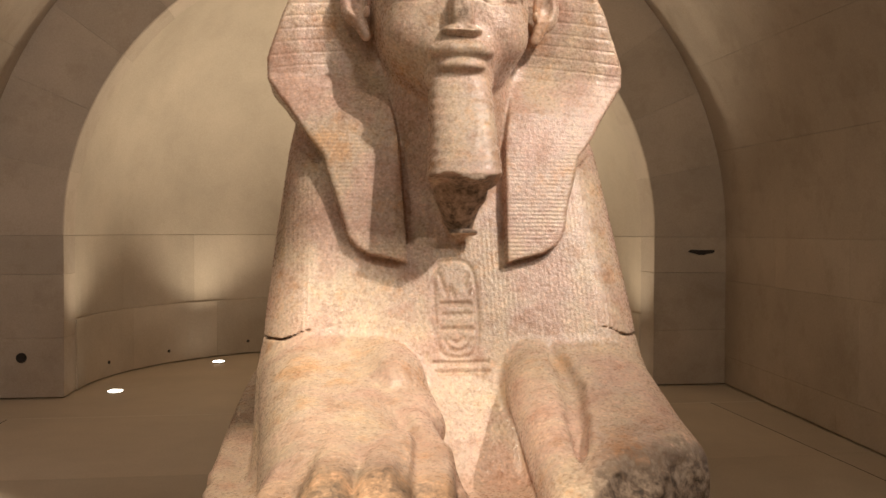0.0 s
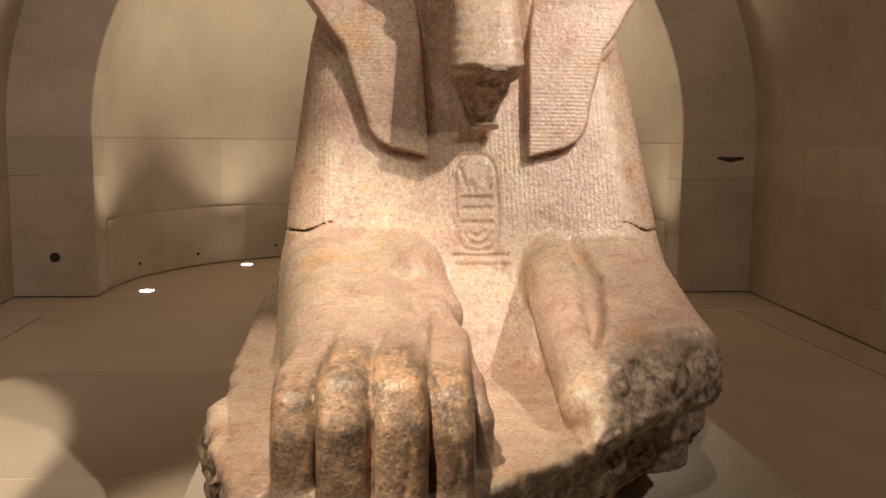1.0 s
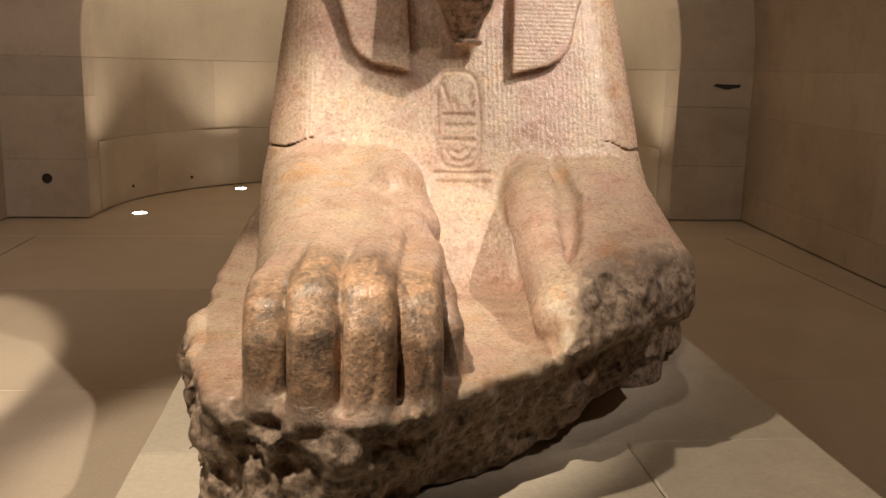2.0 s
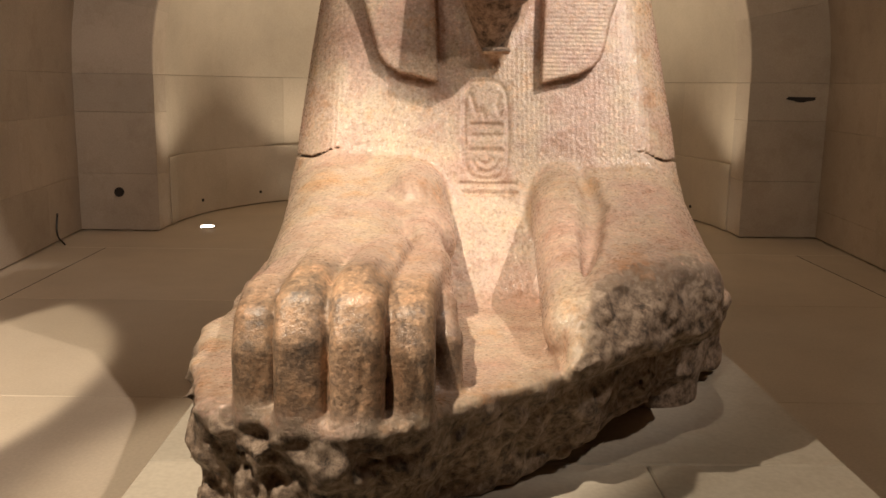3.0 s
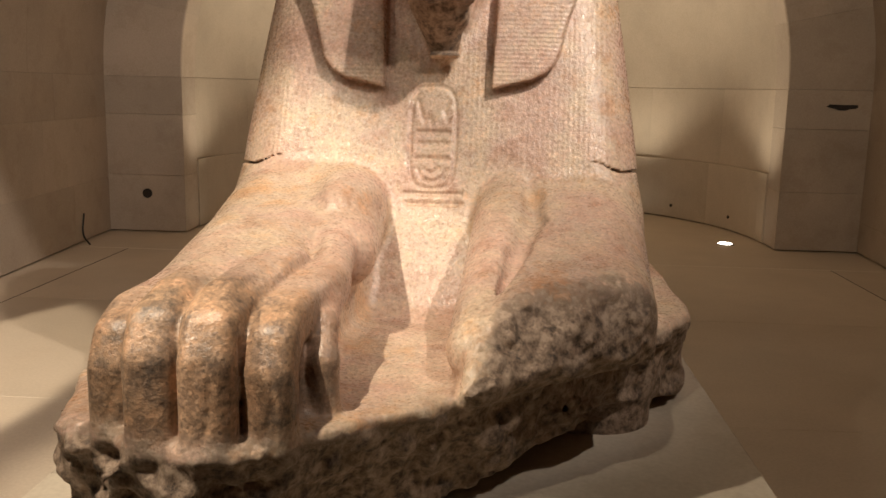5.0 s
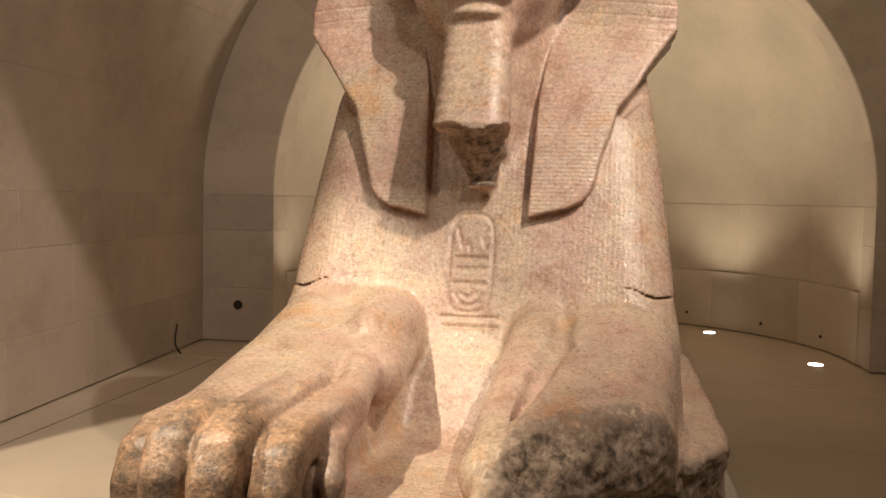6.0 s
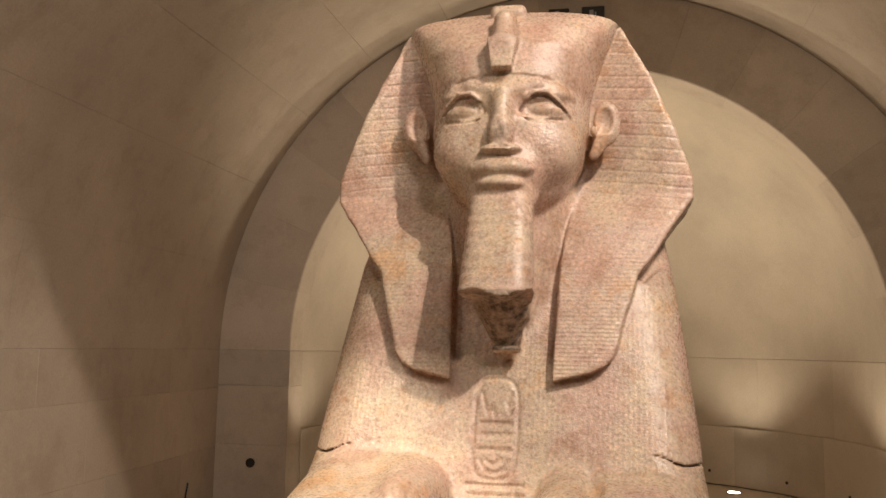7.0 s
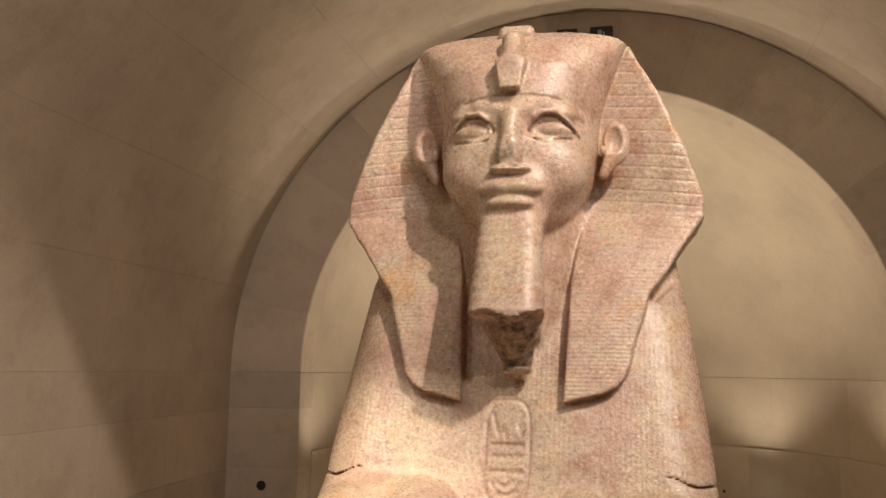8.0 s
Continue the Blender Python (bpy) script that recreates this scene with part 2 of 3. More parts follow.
# side walls of sawn blocks
for side, name in ((-1, "wall_west"), (1, "wall_east")):
    wall = part(name, chamfered((side * 3.05 - 0.15, BACK, -0.2), (side * 3.05 + 0.15, END + 0.3, SPRING), 0.002), STONE_WALL)
    tagged(wall, "smooth beige limestone block side wall", "wall", kind="structure")
    levels = (0.010, 0.40, 0.84, SPRING) if side < 0 else (0.010, 0.22, 0.80, SPRING)
    for row, (z0, z1) in enumerate(zip(levels, levels[1:])):
        y = END
        k = row
        while y > BACK + 0.05:
            length = (0.62, 1.05, 0.86, 0.94)[k % 4]
            y0 = max(y - length, BACK)
            ya, yb, za, zb = y0 + JOINT / 4, y - JOINT / 4, z0 + JOINT / 4, z1 - JOINT / 4
            near = [(side * half_at(yy), yy, zz) for yy, zz in ((ya, za), (yb, za), (yb, zb), (ya, zb))]
            far = [(side * 2.92, yy, zz) for _, yy, zz in near]
            part("stone_block", bent((near, far), 0.0015), STONE_WALL, wall)
            y, k = y0, k + 1

# barrel vault, one mesh of courses
vault_verts, vault_faces = [], []


def shell_block(corners):
    n = len(vault_verts)
    vault_verts.extend(corners)
    vault_faces.extend(([n, n + 1, n + 2, n + 3], [n + 4, n + 7, n + 6, n + 5], [n, n + 4, n + 5, n + 1], [n + 1, n + 5, n + 6, n + 2], [n + 2, n + 6, n + 7, n + 3], [n + 3, n + 7, n + 4, n]))


COURSES = 13
for i in range(COURSES):
    a0, a1 = math.pi * i / COURSES, math.pi * (i + 1) / COURSES
    y, k = END, i
    while y > BACK + 0.05:
        y0 = max(y - (1.2, 1.5, 1.05)[k % 3], BACK)
        steps = 4
        for s in range(steps):
            b0, b1 = a0 + (a1 - a0) * s / steps + (0.0002 if s == 0 else 0), a0 + (a1 - a0) * (s + 1) / steps - (0.0002 if s == steps - 1 else 0)
            ring = [(half_at(yy) * math.cos(a), yy, SPRING + half_at(yy) * math.sin(a)) for a, yy in ((b0, y0 + 0.0004), (b0, y - 0.0004), (b1, y - 0.0004), (b1, y0 + 0.0004))]
            far = [((HALF + 0.25) * math.cos(a), yy, SPRING + (HALF + 0.25) * math.sin(a)) for a, yy in ((b0, y0 + 0.0004), (b0, y - 0.0004), (b1, y - 0.0004), (b1, y0 + 0.0004))]
            shell_block(ring + far)
        y, k = y0, k + 1
ceiling = mesh_object("ceiling", vault_verts, vault_faces, STONE_VAULT)
tagged(ceiling, "barrel vault of smooth beige limestone courses", "ceiling", kind="structure")
# unseen lid and flanks added round the vault to stop stray light
lid = part("roof_mass", chamfered((-3.3, BACK, 4.15), (3.3, 7.4, 4.45), 0.01), STONE_VAULT)
tagged(lid, "unseen stone mass above the vault, added against light leaks", "roof", kind="structure")
for side in (-1, 1):
    flank = part("outer_mass", chamfered((side * 3.3 - 0.1, BACK, -0.3), (side * 3.3 + 0.1, 7.4, 4.45), 0.01), STONE_VAULT)
    tagged(flank, "unseen stone mass behind the side wall, added against light leaks", "wall", kind="structure")
# unseen hall added in front of the crypt to give the lamps room, plain walls
HALL = 4.2
HALL_BOXES = (
    ("hall_ceiling", (-HALL - 0.3, -6.8, 4.9), (HALL + 0.3, BACK + 0.2, 5.1)),
    ("wall_hall_west", (-HALL - 0.2, -6.8, -0.3), (-HALL, BACK + 0.2, 4.9)),
    ("wall_hall_east", (HALL, -6.8, -0.3), (HALL + 0.2, BACK + 0.2, 4.9)),
    ("wall_hall_south", (-HALL, -6.7, -0.3), (HALL, -6.5, 4.9)),
    ("wall_arch_west", (-HALL, BACK - 0.2, -0.3), (-2.43, BACK - 0.004, 4.9)),
    ("wall_arch_east", (2.43, BACK - 0.2, -0.3), (HALL, BACK - 0.004, 4.9)),
    ("wall_arch_top", (-2.43, BACK - 0.2, 3.60), (2.43, BACK - 0.004, 4.9)),
    ("wall_outer_north", (-3.3, 7.05, -0.3), (3.3, 7.35, 4.4)),
)
for name, lo, hi in HALL_BOXES:
    w = part(name, chamfered(lo, hi, 0.003), STONE_WALL)
    tagged(w, "plain beige limestone wall, unseen, added to close the place", "wall", kind="structure")

# north wall: two piers and the arch ring round the niche
north = part("wall_north", chamfered((-3.2, END + 0.45, SPRING + HALF - 0.1), (3.2, END + 0.6, 4.3), 0.002), STONE_WALL)
tagged(north, "limestone end wall with a wide round-arched niche", "wall", kind="structure")
for side in (-1, 1):
    levels = (0.008, 0.42, 0.86, SPRING)
    for z0, z1 in zip(levels, levels[1:]):
        lo, hi = sorted((side * NICHE, side * (HALF + 0.25)))
        part("stone_block", chamfered((lo, END, z0 + 0.0006), (hi, APSE_Y + 0.1, z1 - 0.0006), 0.002), STONE_WALL, north)
VOUSSOIRS = 15
for i in range(VOUSSOIRS):
    a0, a1 = math.pi * i / VOUSSOIRS + 0.0002, math.pi * (i + 1) / VOUSSOIRS - 0.0002
    bm = bmesh.new()
    steps = 4
    loops = []
    for s in range(steps + 1):
        a = a0 + (a1 - a0) * s / steps
        loops.append([bm.verts.new((r * math.cos(a), y, SPRING + r * math.sin(a))) for r, y in ((NICHE + 0.008, END), (NICHE, END + 0.008), (NICHE, APSE_Y + 0.002), (HALF + 0.25, APSE_Y + 0.002), (HALF + 0.25, END))])
    for p, q in zip(loops, loops[1:]):
        for j in range(5):
            bm.faces.new((p[j], p[(j + 1) % 5], q[(j + 1) % 5], q[j]))
    bm.faces.new(loops[0])
    bm.faces.new(loops[-1])
    part("voussoir", bm, STONE_WALL, north)

# apse: curved courses and half dome
apse = empty("apse_wall")
tagged(apse, "curved pale limestone apse wall lit from the floor", "wall", kind="structure")


def apse_block(a0, a1, z0, z1, radius):
    bm = bmesh.new()
    loops = []
    for s in range(7):
        a = a0 + (a1 - a0) * s / 6
        loops.append([bm.verts.new((r * math.cos(a), APSE_Y + r * math.sin(a), z)) for r, z in ((radius + 0.004, z0), (radius, z0 + 0.004), (radius, z1 - 0.004), (radius + 0.004, z1), (2.5, z1), (2.5, z0))])
    for p, q in zip(loops, loops[1:]):
        for j in range(6):
            bm.faces.new((p[j], p[(j + 1) % 6], q[(j + 1) % 6], q[j]))
    bm.faces.new(loops[0])
    bm.faces.new(loops[-1])
    return part("curved_block", bm, STONE_APSE, apse, smooth=False)


for row, (z0, z1, radius) in enumerate(((0.008, 0.52, NICHE - 0.012), (0.52, 1.13, NICHE))):
    count = 7 + row
    for i in range(count):
        a0, a1 = math.pi * i / count, math.pi * (i + 1) / count
        apse_block(a0 + 0.0002, a1 - 0.0002, z0, z1, radius)
dome_v, dome_f = [], []
NU, NV = 48, 20
for j in range(NV + 1):
    e = math.pi / 2 * j / NV
    for i in range(NU + 1):
        a = math.pi * i / NU
        dome_v.append((NICHE * math.cos(e) * math.cos(a), APSE_Y + NICHE * math.cos(e) * math.sin(a), SPRING + NICHE * math.sin(e)))
outer = len(dome_v)
dome_v += [(x * 1.15, APSE_Y + (y - APSE_Y) * 1.15, SPRING + (z - SPRING) * 1.15) for x, y, z in dome_v]
for j in range(NV):
    for i in range(NU):
        q = [j * (NU + 1) + i, j * (NU + 1) + i + 1, (j + 1) * (NU + 1) + i + 1, (j + 1) * (NU + 1) + i]
        dome_f += [q, [outer + k for k in reversed(q)]]
half_dome = mesh_object("half_dome", dome_v, dome_f, STONE_APSE, apse, "smooth plastered half dome", True)

# ---- pedestal ----
TOP = 0.325
pedestal = empty("pedestal", (0, 1.2, 0))
tagged(pedestal, "low pale limestone block pedestal under the sphinx", "pedestal")
for x0, x1, y0, y1 in ((-0.715, 0.30, -1.45, -0.60), (0.30, 0.715, -1.45, -0.60), (-0.715, 0.715, -0.60, 0.95), (-0.715, 0.715, 0.95, 2.45), (-0.715, 0.715, 2.45, 3.92)):
    b = part("pedestal_block", chamfered((x0 + 0.001, y0 + 0.001 - 1.2, 0.0), (x1 - 0.001, y1 - 0.001 - 1.2, TOP), 0.004), STONE_SLAB, pedestal)

# ---- the sphinx ----


def steps_of(*spans):
    """Grid lines from spans (start, end, step)."""
    out = []
    for a, b, s in spans:
        out.extend(np.linspace(a, b, max(2, int(round((b - a) / s)) + 1))[:-1])
    return np.array(out + [spans[-1][1]], np.float32)


GX = steps_of((-0.74, -0.56, 0.012), (-0.56, -0.18, 0.0055), (-0.18, 0.18, 0.004), (0.18, 0.56, 0.0055), (0.56, 0.74, 0.012))
GY = steps_of((-1.16, -0.10, 0.0055), (-0.10, 0.04, 0.004), (0.04, 0.26, 0.0055), (0.26, 0.5, 0.010), (0.5, 3.78, 0.04))
GZ = steps_of((0.316, 0.80, 0.0055), (0.80, 1.10, 0.004), (1.10, 1.46, 0.006), (1.46, 1.57, 0.0045), (1.57, 1.88, 0.0032), (1.88, 2.16, 0.0045))
LATTICE = np.random.RandomState(7).rand(32, 32, 32).astype(np.float32)


def rough(x, y, z, size, octaves=3):
    """Value noise about zero, on arrays."""
    total, weight = 0.0, 1.0
    for o in range(octaves):
        px, py, pz = (np.asarray(v, np.float32) / size + 11.3 * (o + 1) for v in (x, y, z))
        ix, iy, iz = (np.floor(v).astype(np.int32) for v in (px, py, pz))
        fx, fy, fz = px - ix, py - iy, pz - iz
        fx, fy, fz = (f * f * (3 - 2 * f) for f in (fx, fy, fz))
        val = 0
        for dx in (0, 1):
            for dy in (0, 1):
                for dz in (0, 1):
                    val = val + LATTICE[(ix + dx) % 32, (iy + dy) % 32, (iz + dz) % 32] * (fx if dx else 1 - fx) * (fy if dy else 1 - fy) * (fz if dz else 1 - fz)
        total = total + weight * (val - 0.5)
        weight, size = weight * 0.5, size * 0.5
    return total


def smin(a, b, k):
    h = np.clip(0.5 + 0.5 * (b - a) / k, 0, 1)
    return b + (a - b) * h - k * h * (1 - h)


def ell(cx, cy, cz, rx, ry, rz):
    def f(x, y, z):
        k0 = np.sqrt(((x - cx) / rx) ** 2 + ((y - cy) / ry) ** 2 + ((z - cz) / rz) ** 2)
        k1 = np.sqrt(((x - cx) / rx ** 2) ** 2 + ((y - cy) / ry ** 2) ** 2 + ((z - cz) / rz ** 2) ** 2)
        return k0 * (k0 - 1) / np.maximum(k1, 1e-4)
    return f, ((cx - rx, cy - ry, cz - rz), (cx + rx, cy + ry, cz + rz))


def rod(a, b, ra, rb):
    ax, ay, az = a
    dx, dy, dz = (q - p for p, q in zip(a, b))
    n = dx * dx + dy * dy + dz * dz
    r = max(ra, rb)

    def f(x, y, z):
        t = np.clip(((x - ax) * dx + (y - ay) * dy + (z - az) * dz) / n, 0, 1)
        return np.sqrt((x - ax - t * dx) ** 2 + (y - ay - t * dy) ** 2 + (z - az - t * dz) ** 2) - (ra + (rb - ra) * t)
    return f, (tuple(min(p, q) - r for p, q in zip(a, b)), tuple(max(p, q) + r for p, q in zip(a, b)))


def block(c, h, r):
    def f(x, y, z):
        qx, qy, qz = np.abs(x - c[0]) - h[0] + r, np.abs(y - c[1]) - h[1] + r, np.abs(z - c[2]) - h[2] + r
        return np.sqrt(np.maximum(qx, 0) ** 2 + np.maximum(qy, 0) ** 2 + np.maximum(qz, 0) ** 2) + np.minimum(np.maximum(qx, np.maximum(qy, qz)), 0) - r
    return f, (tuple(p - q for p, q in zip(c, h)), tuple(p + q for p, q in zip(c, h)))


CLAY = np.full((len(GX), len(GY), len(GZ)), 0.5, np.float32)


def within(box, pad):
    cut = []
    for g, lo, hi in zip((GX, GY, GZ), *box):
        cut.append(slice(int(np.searchsorted(g, lo - pad)), int(np.searchsorted(g, hi + pad))))
    return tuple(cut)


def put(shape, k=0.02, cut=False):
    """Adds a shape to the clay, or cuts it out, with a soft joint k wide."""
    f, box = shape
    s = within(box, k + 0.03)
    x, y, z = GX[s[0], None, None], GY[None, s[1], None], GZ[None, None, s[2]]
    d = f(x, y, z)
    CLAY[s] = -smin(-CLAY[s], d, k) if cut else smin(CLAY[s], d, k)


def both(make, *args, k=0.02, cut=False):
    """The shape and its mirror image across the middle."""
    f, (lo, hi) = make(*args)
    put((f, (lo, hi)), k, cut)
    put((lambda x, y, z: f(-x, y, z), ((-hi[0], lo[1], lo[2]), (-lo[0], hi[1], hi[2]))), k, cut)


def table(z, at, values):
    return np.interp(z, at, values).astype(np.float32)


FRONT_Z, FRONT_Y = (0.50, 0.575, 0.60, 0.70, 0.83, 1.10, 1.50, 1.6), (-0.28, -0.24, -0.215, -0.15, -0.075, 0.035, 0.19, 0.25)


def chest(x, y, z):
    w = table(z, (0.5, 0.88, 0.95, 1.17, 1.40, 1.52), (0.53, 0.505, 0.50, 0.475, 0.445, 0.42))
    fr = table(z, FRONT_Z, FRONT_Y)
    r = 0.13
    qx, qy = np.abs(x) - (w - r), (fr + r) - y
    d = np.sqrt(np.maximum(qx, 0) ** 2 + np.maximum(qy, 0) ** 2) + np.minimum(np.maximum(qx, qy), 0) - r
    crown = 1.53 - 0.35 * np.maximum(y - 0.45, 0)
    return -smin(-np.maximum(d, y - 1.1) * 0.93, -(z - crown), 0.06)


put((chest, ((-0.6, -0.35, 0.32), (0.6, 1.1, 1.6))), 0.01)
put(block((0, 1.95, 0.78), (0.47, 1.6, 0.50), 0.22), 0.10)
both(ell, 0.40, 2.85, 0.86, 0.24, 0.62, 0.46, k=0.08)
both(block, (0.50, 2.55, 0.66), (0.10, 0.75, 0.12), 0.08, k=0.05)


def base(x, y, z):
    """The statue's own plinth, its front edge broken off aslant."""
    d = np.maximum(np.abs(x) - 0.650, y - 3.70)
    for (x0, y0), (x1, y1), lean in (((-0.66, 0.60), (-0.605, -0.72), 0.0), ((-0.605, -0.70), (-0.560, -0.91), 0.15), ((-0.560, -0.915), (-0.34, -1.015), 0.14), ((-0.34, -1.015), (-0.13, -1.088), 0.26), ((-0.13, -1.088), (0.085, -0.81), 0.30), ((0.085, -0.81), (0.60, -0.45), 0.55), ((0.588, -0.48), (0.635, -0.25), 0.0), ((0.635, -0.25), (0.66, 0.5), 0.0)):
        n = math.hypot(x1 - x0, y1 - y0)
        d = -smin(-d, -((x - x0) * (y1 - y0) / n - (y - y0) * (x1 - x0) / n + (0.565 - z) * lean), 0.03)
    chip = (rough(x, y, z, 0.13, 2) * 0.05 + rough(x, y, z, 0.034, 3) * 0.034 * np.clip((0.580 - z) / 0.05, 0, 1)) * np.clip((0.25 - y) * 2, 0.15, 1)
    top = 0.572 + 0.012 * rough(x, y, z * 0, 0.2, 2)
    return np.maximum(-smin(-(d + chip), -(z - top), 0.03), 0.333 + 0.125 * np.clip(x * 2.2 - 0.05, 0, 1) * np.clip(-0.05 - 2.6 * y, 0, 1) - z + 0.02 * rough(x, y, z * 0, 0.1, 2))


put((base, ((-0.72, -1.13, 0.32), (0.72, 3.74, 0.60))), 0.03)
# hollow broken out of the corner by the outer toe
put((lambda x, y, z: (np.sqrt(((x + 0.475) / 0.11) ** 2 + ((y + 1.02) / 0.075) ** 2 + ((z - 0.575) / 0.045) ** 2) - 1) * 0.05 + 0.05 * rough(x, y, z, 0.03, 2), ((-0.60, -1.11, 0.52), (-0.35, -0.94, 0.62))), 0.006, True)


def foreleg(side, reach, top_y, top_z, inner, outer):
    def f(x, y, z):
        u = x * side
        zt = table(y, top_y, top_z)
        a, b = table(y, top_y, inner), table(y, top_y, outer)
        c, h = (a + b) / 2, (b - a) / 2
        r = 0.115
        qx, qz = np.abs(u - c) - h + r, z - zt + r
        d = np.sqrt(np.maximum(qx, 0) ** 2 + np.maximum(qz, 0) ** 2) + np.minimum(np.maximum(qx, qz), 0) - r
        return np.maximum(np.maximum(d, 0.555 - z), np.maximum(reach - y, y - 0.35)) * 0.95
    lo, hi = (0.05, 0.58) if side > 0 else (-0.58, -0.05)
    return f, ((lo, reach, 0.54), (hi, 0.35, 1.0))


LEG_Y = (-0.95, -0.86, -0.72, -0.55, -0.35, -0.15, 0.02, 0.2, 0.35)
put(foreleg(-1, -0.87, LEG_Y, (0.73, 0.768, 0.795, 0.815, 0.84, 0.875, 0.905, 0.93, 0.93), (0.14, 0.145, 0.155, 0.165, 0.155, 0.14, 0.14, 0.15, 0.15), (0.445, 0.452, 0.462, 0.475, 0.485, 0.50, 0.51, 0.51, 0.50)), 0.035)
# muscle ridges on the inner side of both forelegs
put(rod((-0.205, -0.10, 0.795), (-0.160, -0.42, 0.750), 0.098, 0.070), 0.03)
put(ell(-0.190, -0.20, 0.835, 0.072, 0.17, 0.062), 0.03)
put(rod((-0.265, -0.15, 0.908), (-0.236, -0.38, 0.866), 0.003, 0.014), 0.03, True)
put(rod((-0.236, -0.38, 0.866), (-0.165, -0.62, 0.800), 0.014, 0.004), 0.03, True)
# toes of the whole paw
TOES = ((-0.424, -0.957, 0.758, 0.0400), (-0.345, -1.006, 0.794, 0.0450), (-0.258, -1.018, 0.796, 0.0460), (-0.176, -0.985, 0.768, 0.0415))


def toe(x, front, height, r):
    """A squarish finger of stone: back over the paw, round the knuckle, straight down to the plinth."""
    path = ((-0.66, min(height + 0.012, 0.806) - r), (front + r + 0.080, height - r), (front + r + 0.022, height - r - 0.022), (front + r, height - r - 0.062), (front + r, 0.555))
    pieces = [rod((0, *p), (0, *q), 0.0, 0.0)[0] for p, q in zip(path, path[1:])]

    def f(px, py, pz):
        q = pieces[0](0.0, py, pz)
        for g in pieces[1:]:
            q = np.minimum(q, g(0.0, py, pz))
        side = np.abs(px - x - np.maximum(py - front - 0.1, 0) * (0.1 - 0.15 * x)) * r / (r - 0.0015)
        return (side ** 3 + np.abs(q) ** 3) ** (1 / 3) - r
    return f, ((x - r - 0.03, front, 0.54), (x + r + 0.05, -0.62, height + 0.02))


for entry in TOES:
    put(toe(*entry), 0.009)
for (xa, fa, ha, ra), (xb, fb, hb, rb) in zip(TOES, TOES[1:]):
    x, front = (xa + xb) / 2, max(fa, fb)
    put(rod((x, front + 0.018, 0.72), (x, front + 0.014, 0.58), 0.005, 0.005), 0.006, True)
# sinews running back from the toes
for (xa, fa, ha, ra), (xb, fb, hb, rb) in zip(TOES, TOES[1:]):
    x = (xa + xb) / 2
    put(rod((x, -0.93, (ha + hb) / 2 + 0.004), (x * 0.97, -0.58, 0.834), 0.012, 0.004), 0.022, True)
# dew claw
DEW = ((-0.178, -0.40, 0.770, 0.050), (-0.150, -0.62, 0.742, 0.038), (-0.128, -0.80, 0.705, 0.027), (-0.116, -0.845, 0.655, 0.025), (-0.112, -0.850, 0.556, 0.027))
for (ax, ay, az, ar), (bx, by, bz, br) in zip(DEW, DEW[1:]):
    put(rod((ax, ay, az), (bx, by, bz), ar, br), 0.012)
put(rod((-0.150, -0.78, 0.680), (-0.148, -0.845, 0.560), 0.034, 0.036), 0.015)
# claws: incised outlines on the toe fronts
for x, front, height, r in (TOES[0], TOES[2], TOES[3]):
    rim_pts = ((-0.012, 0.630), (-0.013, 0.680), (-0.006, 0.694), (0.006, 0.694), (0.013, 0.680), (0.012, 0.630), (0.004, 0.590))
    for (xa, za), (xb, zb) in zip(rim_pts, rim_pts[1:]):
        put(rod((x + xa, front - 0.0012, za), (x + xb, front - 0.0012, zb), 0.0040, 0.0040), 0.002, True)


def break_line(x, z):
    """How far forward the other paw still reaches, at that place across it and height."""
    return -0.655 + (x - 0.165) * 0.46 - (0.735 - z) * table(x, (0.10, 0.30, 0.48), (0.9, 0.5, 0.0))


def snapped(x, y, z):
    """What is missing of the other paw: everything in front of a rough slanting break."""
    back = break_line(x, z)
    top = (y - back - rough(x, y, z, 0.09, 2) * 0.030 - rough(x, y, z, 0.024, 3) * 0.022) * 0.75
    under = (x - 0.085) * 0.6375 - (y + 0.81) * 0.7704 + (0.565 - z) * 0.60 + rough(x, y, z, 0.034, 3) * 0.03
    return np.minimum(top, -under)


whole_leg, leg_box = foreleg(1, -0.84, LEG_Y, (0.70, 0.70, 0.72, 0.745, 0.79, 0.845, 0.895, 0.93, 0.93), (0.10, 0.10, 0.105, 0.115, 0.13, 0.14, 0.15, 0.15, 0.15), (0.46, 0.46, 0.465, 0.475, 0.485, 0.50, 0.51, 0.51, 0.50))
inner_ridge = rod((0.185, -0.06, 0.800), (0.132, -0.66, 0.628), 0.080, 0.062)[0]
tendons = [rod(p, q, a, b)[0] for p, q, a, b in (
    ((0.222, -0.02, 0.895), (0.238, -0.13, 0.850), 0.004, 0.016), ((0.238, -0.13, 0.850), (0.236, -0.26, 0.812), 0.016, 0.020),
    ((0.236, -0.26, 0.812), (0.200, -0.42, 0.760), 0.020, 0.018), ((0.200, -0.42, 0.760), (0.160, -0.62, 0.680), 0.018, 0.014))]


def broken_leg(x, y, z):
    d = smin(whole_leg(x, y, z), inner_ridge(x, y, z), 0.015)
    for tendon in tendons:
        d = -smin(-d, tendon(x, y, z), 0.022)
    return -smin(-d, snapped(x, y, z), 0.035)


put((broken_leg, leg_box), 0.03)
# the step where paw meets shoulder


def score(box, curve, width, depth):
    """A crack of that depth along the surface, where z = curve(x)."""
    cut = within(box, 0.0)
    x, y, z = GX[cut[0], None, None], GY[None, cut[1], None], GZ[None, None, cut[2]]
    band = np.abs(z - curve(x)) - width(x)
    CLAY[cut] = np.maximum(CLAY[cut], -np.maximum(band, -depth - CLAY[cut]))


